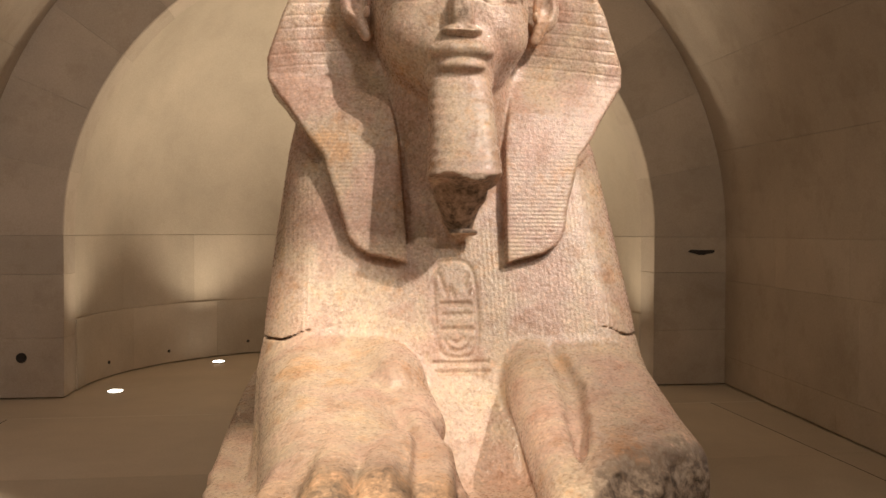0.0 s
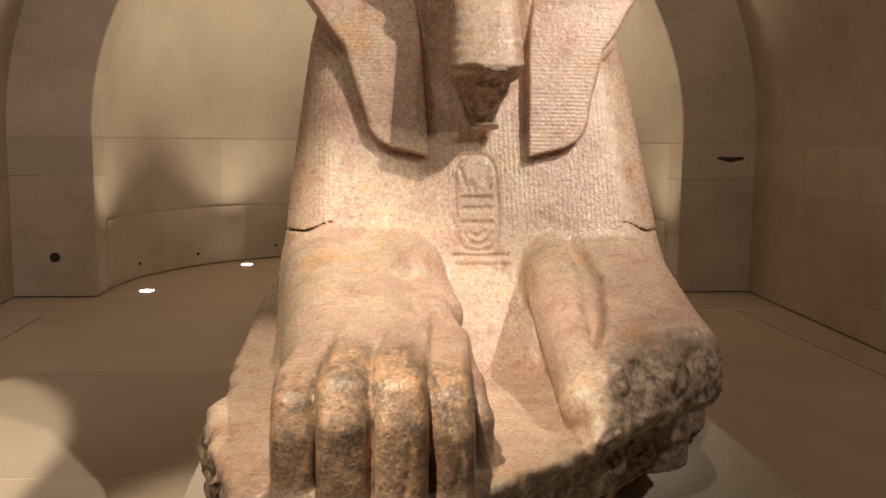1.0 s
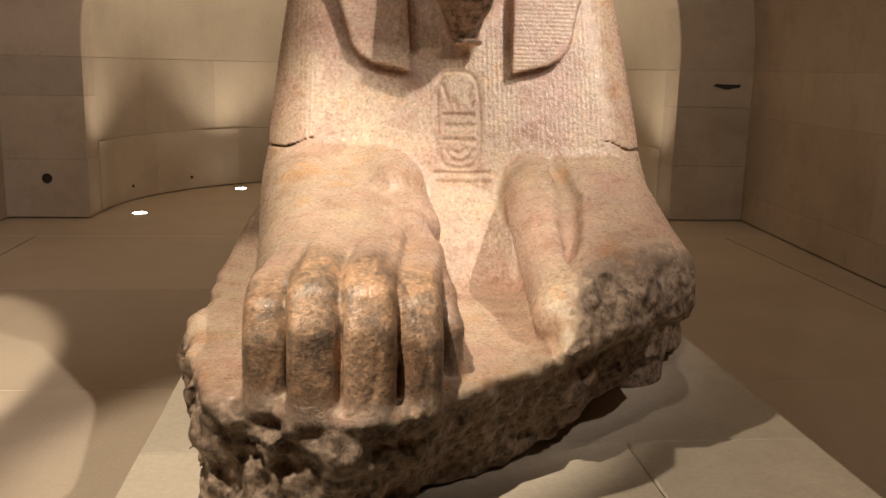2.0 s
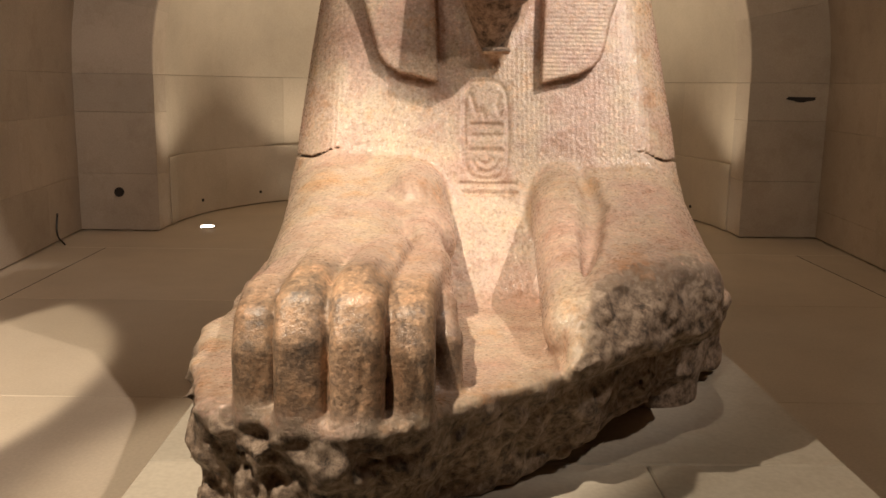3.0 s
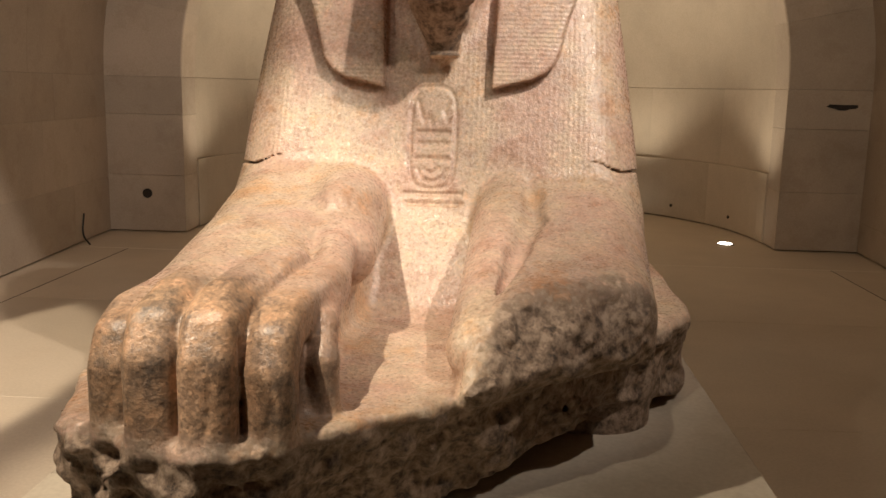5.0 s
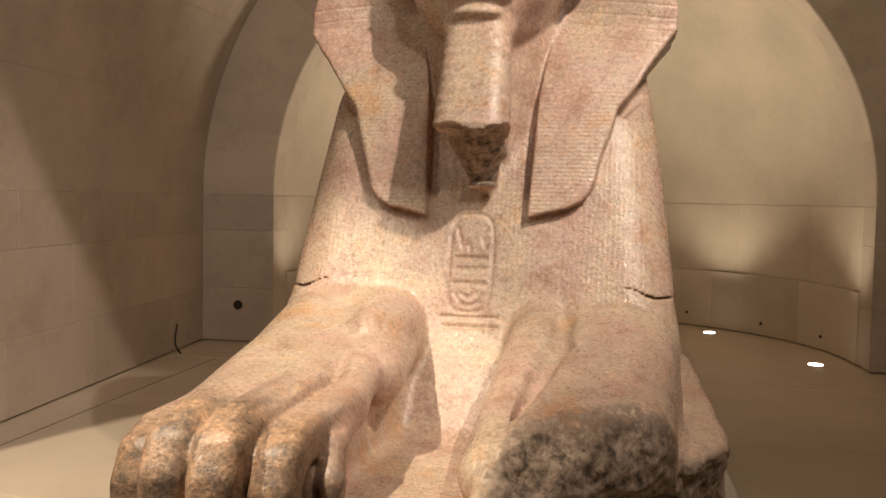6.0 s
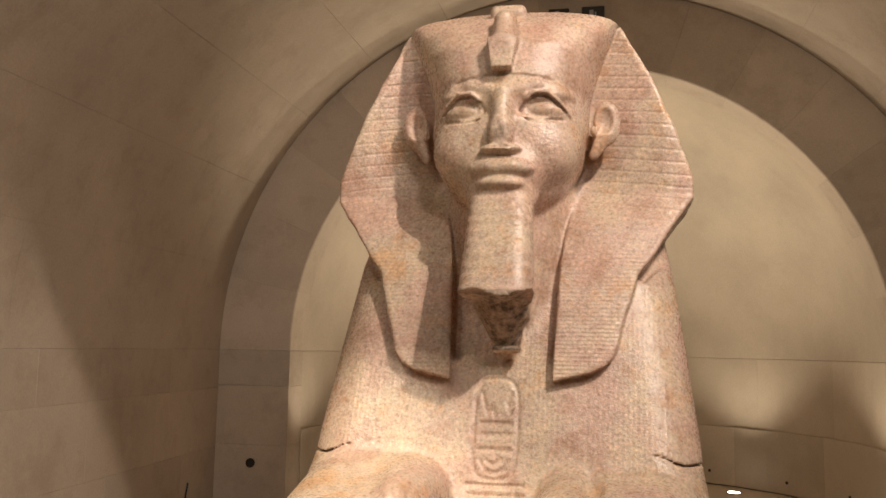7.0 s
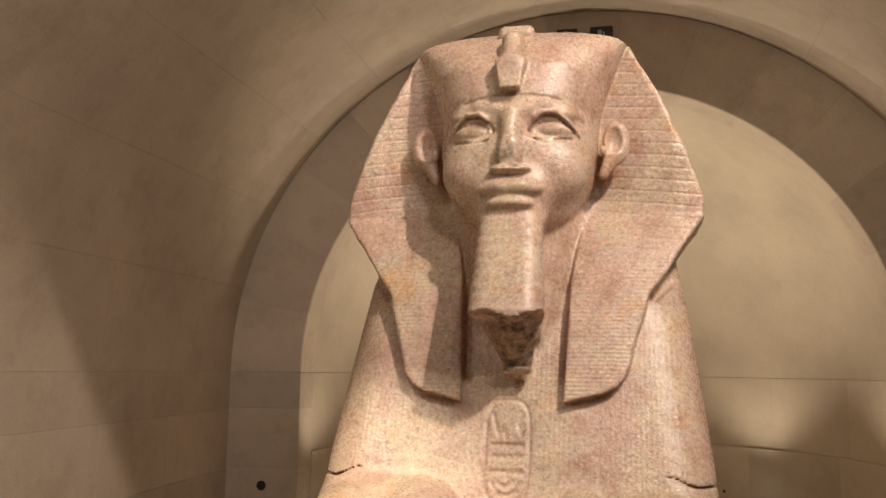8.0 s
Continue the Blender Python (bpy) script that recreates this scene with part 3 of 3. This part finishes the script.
for lo, hi in ((-0.56, -0.36), (0.36, 0.56)):
    score(((lo, -0.25, 0.86), (hi, 0.25, 0.95)), lambda x: 0.923 - 0.25 * np.maximum(np.abs(x) - 0.36, 0) - 0.004 * np.sin(np.abs(x) * 60), lambda x: 0.0028 * np.clip((np.abs(x) - 0.35) / 0.08, 0, 1), 0.014)

# headcloth
EDGE_Z = (1.08, 1.104, 1.112, 1.130, 1.155, 1.22, 1.37, 1.43, 1.52, 1.585, 1.64, 1.76, 1.94, 2.085, 2.2)
EDGE_X = (0.10, 0.190, 0.232, 0.264, 0.286, 0.305, 0.350, 0.395, 0.455, 0.500, 0.502, 0.462, 0.384, 0.310, 0.25)


def cloth_front(x, z):
    drape = 0.0 + (np.minimum(z, 1.60) - 1.107) * 0.345
    hollow = 0.05 * np.clip((z - 1.50) / 0.15, 0, 1) * np.clip((0.42 - np.abs(x)) / 0.2, 0, 1)
    return drape + hollow


def headcloth(x, y, z):
    w = table(z, EDGE_Z, EDGE_X)
    lip = 0.006 * rough(x, y, z, 0.05, 2)
    side = (np.abs(x) - w + lip) * 0.8
    crown = z - (2.124 - 0.40 * x * x)
    fr = cloth_front(x, z) - y
    back = y - table(z, (1.1, 1.45, 1.6, 1.9, 2.1), (0.12, 0.30, 0.50, 0.48, 0.36))
    gap = table(z, (1.0, 1.107, 1.40, 1.49, 1.60, 1.65), (0.132, 0.132, 0.146, 0.160, 0.19, 0.0)) - np.abs(x)
    gap = np.where(z > 1.55, -1, gap)
    d = -smin(-side, -fr, 0.012)
    d = np.maximum(np.maximum(d, crown), np.maximum(back, gap))
    return d


put((headcloth, ((-0.53, -0.02, 1.09), (0.53, 0.55, 2.14))), 0.006)
put(rod((0, 0.42, 1.90), (0, 0.80, 1.30), 0.22, 0.20), 0.08)
both(rod, (0.455, 0.26, 1.47), (0.36, 0.16, 1.36), 0.018, 0.010, k=0.02, cut=True)
# neck and head
put(rod((0, 0.255, 1.60), (0, 0.26, 1.20), 0.185, 0.19), 0.02)


def head(x, y, z):
    rx = table(z, (1.40, 1.47, 1.52, 1.58, 1.66, 1.76, 1.88, 2.0), (0.09, 0.110, 0.138, 0.172, 0.203, 0.216, 0.212, 0.20))
    u = (np.abs(x / rx) ** 2.35 + np.abs((y - 0.16) / 0.195) ** 2.2 + np.abs((z - 1.745) / 0.262) ** 2.6)
    return (np.maximum(u, 1e-6) ** (1 / 2.3) - 1) * 0.17


put((head, ((-0.23, -0.06, 1.46), (0.23, 0.36, 2.02))), 0.012)
both(ell, 0.108, 0.048, 1.690, 0.080, 0.060, 0.070, k=0.04)
put(ell(0, 0.0, 1.625, 0.098, 0.062, 0.075), 0.03)
put(ell(0, -0.005, 1.556, 0.090, 0.055, 0.045), 0.03)


def hood(x, y, z):
    """Cloth over the brow: wide at the crown, with its curved hem."""
    rx = table(z, (1.70, 1.86, 1.95, 2.03, 2.09, 2.13), (0.214, 0.220, 0.246, 0.276, 0.300, 0.30))
    ry = table(z, (1.70, 1.89, 1.98, 2.04, 2.08, 2.105, 2.13), (0.218, 0.219, 0.203, 0.165, 0.120, 0.075, 0.04))
    u = (np.abs(x / rx) ** 2.6 + np.abs((y - 0.20) / ry) ** 2.1)
    d = (np.maximum(u, 1e-6) ** (1 / 2.2) - 1) * 0.15
    hem = 1.893 - 0.9 * x * x - 3.0 * np.maximum(np.abs(x) - 0.14, 0) ** 1.2
    return np.maximum(np.maximum(d, (hem - z) * 0.9), z - (2.124 - 0.40 * x * x))


put((hood, ((-0.31, -0.05, 1.60), (0.31, 0.42, 2.14))), 0.004)
both(rod, (0.318, 0.175, 2.02), (0.262, 0.165, 1.86), 0.012, 0.020, k=0.03, cut=True)
# brows, eyes
both(ell, 0.101, -0.050, 1.796, 0.066, 0.050, 0.034, k=0.014, cut=True)
both(ell, 0.098, 0.030, 1.838, 0.070, 0.044, 0.022, k=0.014)
both(rod, (0.034, -0.023, 1.850), (0.090, -0.010, 1.864), 0.004, 0.004, k=0.020)
both(rod, (0.090, -0.010, 1.864), (0.136, 0.014, 1.858), 0.004, 0.004, k=0.020)
both(rod, (0.136, 0.014, 1.858), (0.180, 0.054, 1.840), 0.004, 0.003, k=0.020)
both(ell, 0.101, 0.030, 1.795, 0.064, 0.045, 0.0330, k=0.001)
LID = ((0.036, -0.014, 1.782), (0.053, -0.024, 1.813), (0.083, -0.028, 1.838), (0.116, -0.021, 1.838), (0.148, 0.000, 1.814), (0.174, 0.030, 1.784))
for p, q in zip(LID, LID[1:]):
    both(rod, p, q, 0.0060, 0.0060, k=0.005)
SLIT = ((0.044, -0.010, 1.786), (0.059, -0.019, 1.8085), (0.085, -0.022, 1.8285), (0.116, -0.016, 1.8285), (0.142, 0.001, 1.8090), (0.160, 0.018, 1.790))
for p, q in zip(SLIT, SLIT[1:]):
    both(rod, p, q, 0.0056, 0.0056, k=0.002, cut=True)
both(rod, (0.046, -0.020, 1.7655), (0.100, -0.022, 1.7630), 0.0050, 0.0050, k=0.004, cut=True)
both(rod, (0.100, -0.022, 1.7630), (0.160, 0.016, 1.7700), 0.0050, 0.0050, k=0.004, cut=True)
both(ell, 0.044, -0.044, 1.806, 0.020, 0.024, 0.030, k=0.014, cut=True)
# nose, broken at the tip
put(rod((0, -0.028, 1.838), (0, -0.050, 1.742), 0.015, 0.024), 0.024)
put(rod((0, -0.048, 1.738), (0, -0.050, 1.714), 0.027, 0.030), 0.016)
put(ell(0, -0.050, 1.681, 0.053, 0.032, 0.015), 0.008)
put((lambda x, y, z: (y + 0.072 - 0.016 * rough(x, y, z, 0.025, 3)), ((-0.035, -0.12, 1.715), (0.035, -0.05, 1.760))), 0.005, True)
put(rod((-0.046, -0.080, 1.700), (0.046, -0.080, 1.702), 0.0095, 0.0085), 0.005, True)
put(rod((-0.040, -0.074, 1.662), (0.050, -0.074, 1.662), 0.007, 0.007), 0.006, True)
# lips
put(ell(0, -0.044, 1.630, 0.086, 0.036, 0.0270), 0.010)
both(ell, 0.026, -0.052, 1.634, 0.034, 0.030, 0.018, k=0.012)
put(ell(0, -0.048, 1.590, 0.062, 0.034, 0.0210), 0.012)
MOUTH = ((0.0, -0.090, 1.6085), (0.035, -0.082, 1.6115), (0.065, -0.064, 1.6060), (0.092, -0.036, 1.5960))
for p, q in zip(MOUTH, MOUTH[1:]):
    both(rod, p, q, 0.0078, 0.0070, k=0.004, cut=True)
put(ell(0, -0.086, 1.658, 0.010, 0.010, 0.012), 0.012, True)
put(rod((-0.030, -0.078, 1.563), (0.030, -0.078, 1.563), 0.008, 0.008), 0.026, True)
# ears
both(ell, 0.268, 0.145, 1.790, 0.038, 0.018, 0.062, k=0.006)
both(rod, (0.262, 0.142, 1.760), (0.234, 0.138, 1.700), 0.024, 0.014, k=0.010)
both(ell, 0.262, 0.124, 1.796, 0.024, 0.020, 0.042, k=0.003, cut=True)
both(rod, (0.250, 0.118, 1.768), (0.242, 0.116, 1.728), 0.012, 0.008, k=0.004, cut=True)
both(ell, 0.232, 0.122, 1.764, 0.008, 0.014, 0.016, k=0.006)
# cobra on the brow
put((lambda x, y, z: np.maximum(np.maximum(np.abs(x + 0.002) - (0.026 + (z - 1.898) * 0.16), np.abs(z - 1.942) - 0.042), -0.052 + (z - 1.9) * 0.15 - y) * 0.95, ((-0.05, -0.07, 1.89), (0.05, 0.1, 2.0))), 0.004)
put(rod((0.0, -0.015, 1.985), (0.0, 0.02, 2.045), 0.026, 0.030), 0.03)
put(ell(0, 0.03, 2.055, 0.028, 0.040, 0.022), 0.01)
put(block((0, 0.125, 2.100), (0.050, 0.050, 0.022), 0.018), 0.012)


def beard(x, y, z):
    t = (1.57 - z) / 0.26
    cy = -0.005 - 0.095 * t
    w, dd = 0.079 + 0.014 * t, 0.052 + 0.018 * t
    u = (np.abs(x / w) ** 3.2 + np.abs((y - cy) / dd) ** 3.0)
    d = (np.maximum(u, 1e-6) ** (1 / 3.0) - 1) * 0.07
    d = d + 0.0012 * np.sin(z * 2 * math.pi / 0.030)
    foot = 1.305 - 0.30 * (y + 0.13) * (y > -0.13) + 0.03 * rough(x, y, z, 0.05)
    return np.maximum(np.maximum(d, z - 1.60), foot - z)


put((beard, ((-0.11, -0.20, 1.22), (0.11, 0.12, 1.61))), 0.008)
# the stump that ties the beard to the chest
put(rod((0.0, -0.005, 1.300), (0.012, 0.058, 1.185), 0.076, 0.036), 0.015)
put(block((0.015, 0.045, 1.40), (0.055, 0.09, 0.16), 0.02), 0.02)
put(block((0.015, 0.012, 1.168), (0.036, 0.02, 0.008), 0.004), 0.003)

# carved frame on the chest with plain strokes in it


def groove(pts, r=0.0058):
    for (x0, z0), (x1, z1) in zip(pts, pts[1:]):
        y0, y1 = (float(np.interp(z, FRONT_Z, FRONT_Y)) for z in (z0, z1))
        put(rod((x0, y0 - 0.0010, z0), (x1, y1 - 0.0010, z1), r, r), 0.002, True)


ring = [(-0.008 + 0.056 * math.copysign(abs(math.cos(a)) ** 0.6, math.cos(a)), 0.972 + 0.122 * math.copysign(abs(math.sin(a)) ** 0.5, math.sin(a))) for a in (2 * math.pi * i / 24 for i in range(25))]
groove(ring)
groove([(-0.072, 0.838), (0.066, 0.838)])
groove([(-0.066, 0.816), (0.068, 0.816)])
for z in (0.983, 0.920):
    groove([(-0.046, z), (0.030, z)], 0.0065)
groove([(-0.046 + 0.0085 * i, 0.953 + 0.006 * (i % 2)) for i in range(10)], 0.0048)
groove([(-0.048, 1.06), (-0.040, 1.03), (-0.030, 1.005), (-0.018, 1.02), (-0.012, 1.005)])
groove([(0.030, 1.06), (0.018, 1.035), (0.026, 1.01), (0.036, 1.03)])
groove([(-0.044, 0.895), (-0.030, 0.872), (-0.008, 0.866), (0.018, 0.872), (0.030, 0.895)])
groove([(-0.026, 0.895), (-0.010, 0.885), (0.010, 0.897)])
groove([(-0.062, 0.765), (0.055, 0.762)], 0.003)


def skin(clay):
    """Surface of the clay: one corner for each cell that the surface crosses, one face for each crossed grid edge."""
    inside = clay < 0
    n = np.array(clay.shape)
    count = np.zeros(n - 1, np.int8)
    for dx in (0, 1):
        for dy in (0, 1):
            for dz in (0, 1):
                count += inside[dx:n[0] - 1 + dx, dy:n[1] - 1 + dy, dz:n[2] - 1 + dz]
    i, j, k = np.nonzero((count > 0) & (count < 8))
    index = np.full(n - 1, -1, np.int32)
    index[i, j, k] = np.arange(len(i))
    total, hits = np.zeros((len(i), 3)), np.zeros(len(i))
    for axis in range(3):
        others = [a for a in range(3) if a != axis]
        for u in (0, 1):
            for v in (0, 1):
                o = [0, 0, 0]
                o[others[0]], o[others[1]] = u, v
                a = (i + o[0], j + o[1], k + o[2])
                o[axis] = 1
                b = (i + o[0], j + o[1], k + o[2])
                da, db = clay[a], clay[b]
                crossed = (da < 0) != (db < 0)
                t = np.where(crossed, da / np.where(crossed, da - db, 1), 0)
                pa = np.stack((GX[a[0]], GY[a[1]], GZ[a[2]]), 1)
                pb = np.stack((GX[b[0]], GY[b[1]], GZ[b[2]]), 1)
                total += np.where(crossed[:, None], pa + (pb - pa) * t[:, None], 0)
                hits += crossed
    verts = total / hits[:, None]
    quads = []
    for axis in range(3):
        lo = [slice(1, -1)] * 3
        hi = [slice(1, -1)] * 3
        lo[axis], hi[axis] = slice(0, -1), slice(1, None)
        a, b = inside[tuple(lo)], inside[tuple(hi)]
        e = list(np.nonzero(a != b))
        flip = b[tuple(e)]
        p, q = [x for x in range(3) if x != axis]
        e[p], e[q] = e[p] + 1, e[q] + 1
        ring_ = []
        for dp, dq in ((-1, -1), (0, -1), (0, 0), (-1, 0)):
            c = list(e)
            c[p], c[q] = c[p] + dp, c[q] + dq
            ring_.append(index[tuple(c)])
        f = np.stack(ring_, 1)
        turn = flip if axis != 1 else ~flip
        f[turn] = f[turn][:, ::-1]
        quads.append(f)
    return verts, np.concatenate(quads)


verts, quads = skin(CLAY)
# worn smooth: the stone below the collar
pairs = np.concatenate([quads[:, (a, (a + 1) % 4)] for a in range(4)])
ends = np.bincount(pairs[:, 0], minlength=len(verts)) + np.bincount(pairs[:, 1], minlength=len(verts))
for _ in range(2):
    mean = np.stack([(np.bincount(pairs[:, 0], verts[pairs[:, 1], a], len(verts)) + np.bincount(pairs[:, 1], verts[pairs[:, 0], a], len(verts))) / ends for a in range(3)], 1)
    verts = verts + (mean - verts) * (0.6 * np.clip((0.90 - verts[:, 2:]) / 0.05, 0.2, 1) * np.clip((verts[:, 1:2] + 0.97) / 0.06, 0.1, 1))
X, Y, Z = verts.T
chest_y = np.interp(Z, FRONT_Z, FRONT_Y)
soft = lambda v, a, b: np.clip((v - a) / (b - a), 0, 1)
wide_at = np.interp(Z, EDGE_Z, EDGE_X)
on_cloth = soft(Z, 1.09, 1.11) * (np.abs(X) < wide_at + 0.01) * (Y < cloth_front(X, Z) + 0.02) * (Y > cloth_front(X, Z) - 0.015) * (np.abs(X) > np.where(Z > 1.6, 0.2, 0.12))
zones = {
    "mane": soft(Z, 0.86, 0.93) * (1 - on_cloth) * (Z < 1.54) * (Y > chest_y - 0.03) * (np.abs(Y - chest_y) < 0.35) * (1 - (np.abs(X + 0.008) < 0.062) * (Z < 1.10)),
    "lappet": on_cloth * (1 - soft(Z, 1.40, 1.50)),
    "cloth": on_cloth * soft(Z, 1.45, 1.55),
    "toe": soft(Z, 0.565, 0.60) * soft(-Y, 0.80, 0.90) * (X < -0.08) * (X > -0.50),
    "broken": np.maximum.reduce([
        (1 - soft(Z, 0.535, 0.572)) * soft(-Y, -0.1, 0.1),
        # patchy darker band along the front rim of the plinth top
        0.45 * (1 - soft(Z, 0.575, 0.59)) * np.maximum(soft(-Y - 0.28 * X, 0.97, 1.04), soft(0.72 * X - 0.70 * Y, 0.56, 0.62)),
        # break face of the paw, darker towards its bottom
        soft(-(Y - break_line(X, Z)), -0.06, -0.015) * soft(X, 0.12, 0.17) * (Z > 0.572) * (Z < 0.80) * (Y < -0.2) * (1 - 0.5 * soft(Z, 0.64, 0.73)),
        # undercut of the break: its scab tone also stands in for the shade there
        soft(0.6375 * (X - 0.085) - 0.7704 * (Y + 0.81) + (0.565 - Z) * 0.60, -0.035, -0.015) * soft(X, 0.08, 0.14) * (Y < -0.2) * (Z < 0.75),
        # beard's broken foot; on the underside and stump its shade is coloured in too
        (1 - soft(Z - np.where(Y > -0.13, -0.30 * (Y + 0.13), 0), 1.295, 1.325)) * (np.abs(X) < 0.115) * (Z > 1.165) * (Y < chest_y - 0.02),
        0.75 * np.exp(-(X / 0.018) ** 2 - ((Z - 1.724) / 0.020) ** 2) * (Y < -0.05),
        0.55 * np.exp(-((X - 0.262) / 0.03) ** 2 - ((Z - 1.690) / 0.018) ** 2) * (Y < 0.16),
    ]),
}
ORIGIN = np.array((0.0, 1.3, TOP))
data = bpy.data.meshes.new("sphinx_statue")
data.vertices.add(len(verts))
data.vertices.foreach_set("co", (verts - ORIGIN).astype(np.float32).ravel())
data.loops.add(len(quads) * 4)
data.loops.foreach_set("vertex_index", quads.astype(np.int32).ravel())
data.polygons.add(len(quads))
data.polygons.foreach_set("loop_start", np.arange(0, len(quads) * 4, 4, dtype=np.int32))
data.polygons.foreach_set("use_smooth", np.ones(len(quads), bool))
data.update(calc_edges=True)
data.validate()
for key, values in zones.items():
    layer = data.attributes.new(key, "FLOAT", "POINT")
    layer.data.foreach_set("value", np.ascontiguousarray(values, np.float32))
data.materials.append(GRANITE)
sphinx = new("sphinx_statue", data)
sphinx.location = ORIGIN
tagged(sphinx, "rose granite sphinx statue with headcloth and broken paw", "statue")

# ---- small things ----


def disc(bm, r, z0, z1, segments=24, r2=None):
    m = Matrix.Translation((0, 0, (z0 + z1) / 2))
    bmesh.ops.create_cone(bm, cap_ends=True, segments=segments, radius1=r, radius2=r if r2 is None else r2, depth=z1 - z0, matrix=m)
    return bm


def uplight(x, y):
    thing = empty("floor_uplight", (x, y, 0))
    tagged(thing, "round lit uplight recessed in the floor below the apse", "light", "apse uplights")
    part("rim", disc(bmesh.new(), 0.062, 0.0005, 0.005), STEEL, thing, "thin steel rim")
    part("lens", disc(bmesh.new(), 0.052, 0.005, 0.009, 24, 0.046), LAMP_GLASS, thing, "glowing glass lens")
    return thing


for x, y in UPLIGHTS:
    uplight(x, y)


def exit_sign(x, z, w, h, y=END - 0.06):
    thing = empty("sign_box", (x, END, z))
    tagged(thing, "small black box sign with a pale pictogram on the arch", "sign", "signs over the arch")
    part("housing", chamfered((-w / 2, y - END, -h / 2), (w / 2, 0, h / 2), 0.006), BLACK, thing)
    part("pictogram", chamfered((-w * 0.16, y - END - 0.004, -h * 0.26), (w * 0.02, y - END, h * 0.26), 0.001), PICTO, thing, "pale grey bar")
    part("pictogram", chamfered((w * 0.07, y - END - 0.004, -h * 0.26), (w * 0.14, y - END, h * 0.14), 0.001), PICTO, thing, "pale grey bar")
    return thing


exit_sign(0.135, 3.625, 0.165, 0.125)
exit_sign(-0.115, 3.640, 0.150, 0.085)

# round socket in the pier
bm = disc(bmesh.new(), 0.034, 0, 0.012, 20)
bmesh.ops.rotate(bm, verts=bm.verts, matrix=Matrix.Rotation(radians(90), 3, "X"))
socket = part("wall_socket", bm, DARK_HOLE)
socket.location = (-2.41, END - 0.0005, 0.286)
tagged(socket, "small round dark socket low on the limestone pier", "socket")

# cable rising from the floor
curve = bpy.data.curves.new("cable", "CURVE")
curve.dimensions, curve.bevel_depth = "3D", 0.006
line = curve.splines.new("BEZIER")
line.bezier_points.add(2)
for p, at in zip(line.bezier_points, ((-2.57, 3.50, 0.006), (-2.635, 3.55, 0.06), (-2.650, 3.60, 0.20))):
    p.co = at
    p.handle_left_type = p.handle_right_type = "AUTO"
curve.materials.append(BLACK)
cable = new("cable", curve)
tagged(cable, "short black cable rising up the wall", "cable")


def lamp_fitting(eye, target):
    """An added body for an unseen spot: bracket and barrel, mouth towards its target."""
    thing = empty("unseen_spot_lamp", eye)
    tagged(thing, "unseen small black spotlight added on a rod from the ceiling", "lamp", "hall spotlights")
    turn = look((0, 0, 0), Vector(target) - Vector(eye)).to_3x3()
    bm = bmesh.new()
    bmesh.ops.create_cone(bm, cap_ends=False, segments=20, radius1=0.052, radius2=0.05, depth=0.15, matrix=Matrix.Translation((0, 0, 0.03)))
    bmesh.ops.create_cone(bm, cap_ends=True, segments=20, radius1=0.05, radius2=0.03, depth=0.04, matrix=Matrix.Translation((0, 0, 0.125)))
    bmesh.ops.rotate(bm, verts=bm.verts, matrix=turn)
    part("barrel", bm, BLACK, thing)
    bm = bmesh.new()
    drop = 4.9 - eye[2]
    bmesh.ops.create_cone(bm, cap_ends=True, segments=10, radius1=0.012, radius2=0.012, depth=drop - 0.05, matrix=Matrix.Translation((0, 0, drop / 2 + 0.025)))
    part("bracket", bm, BLACK, thing)


for eye, target, watts, colour, cone, edge in SPOTS:
    lamp_fitting(eye, target)

# small drilled sockets along the foot of the apse
for a, z in ((164, 0.12), (143, 0.11), (120, 0.12), (37, 0.11), (58, 0.12), (17, 0.11)):
    bm = disc(bmesh.new(), 0.013, 0, 0.008, 12)
    bmesh.ops.rotate(bm, verts=bm.verts, matrix=Matrix.Rotation(radians(90), 3, "X") @ Matrix.Rotation(0, 3, "Z"))
    plug = part("wall_socket", bm, DARK_HOLE)
    r = NICHE - 0.0125
    plug.matrix_world = Matrix.Translation((r * math.cos(radians(a)), APSE_Y + r * math.sin(radians(a)), z)) @ Matrix.Rotation(radians(a - 90), 4, "Z")
    tagged(plug, "tiny dark drilled socket in the apse wall", "socket", "apse sockets")

# chipped scar in the pier, a ragged flat dark hollow
bm = bmesh.new()
rim = []
for i in range(18):
    a = 2 * math.pi * i / 18
    wob = 1 + 0.35 * noise.noise((3 * math.cos(a), 3 * math.sin(a), 1.7))
    rim.append(bm.verts.new((0.105 * wob * math.cos(a), 0, 0.018 * wob * math.sin(a) + 0.006 * math.cos(2 * a))))
heart = bm.verts.new((0.015, 0.004, 0.002))
for p, q in zip(rim, rim[1:] + rim[:1]):
    bm.faces.new((p, q, heart))
scar = part("stone_scar", bm, DARK_HOLE, north, "dark ragged chip in the stone")
scar.location = (2.50, END - 0.006, 1.02)
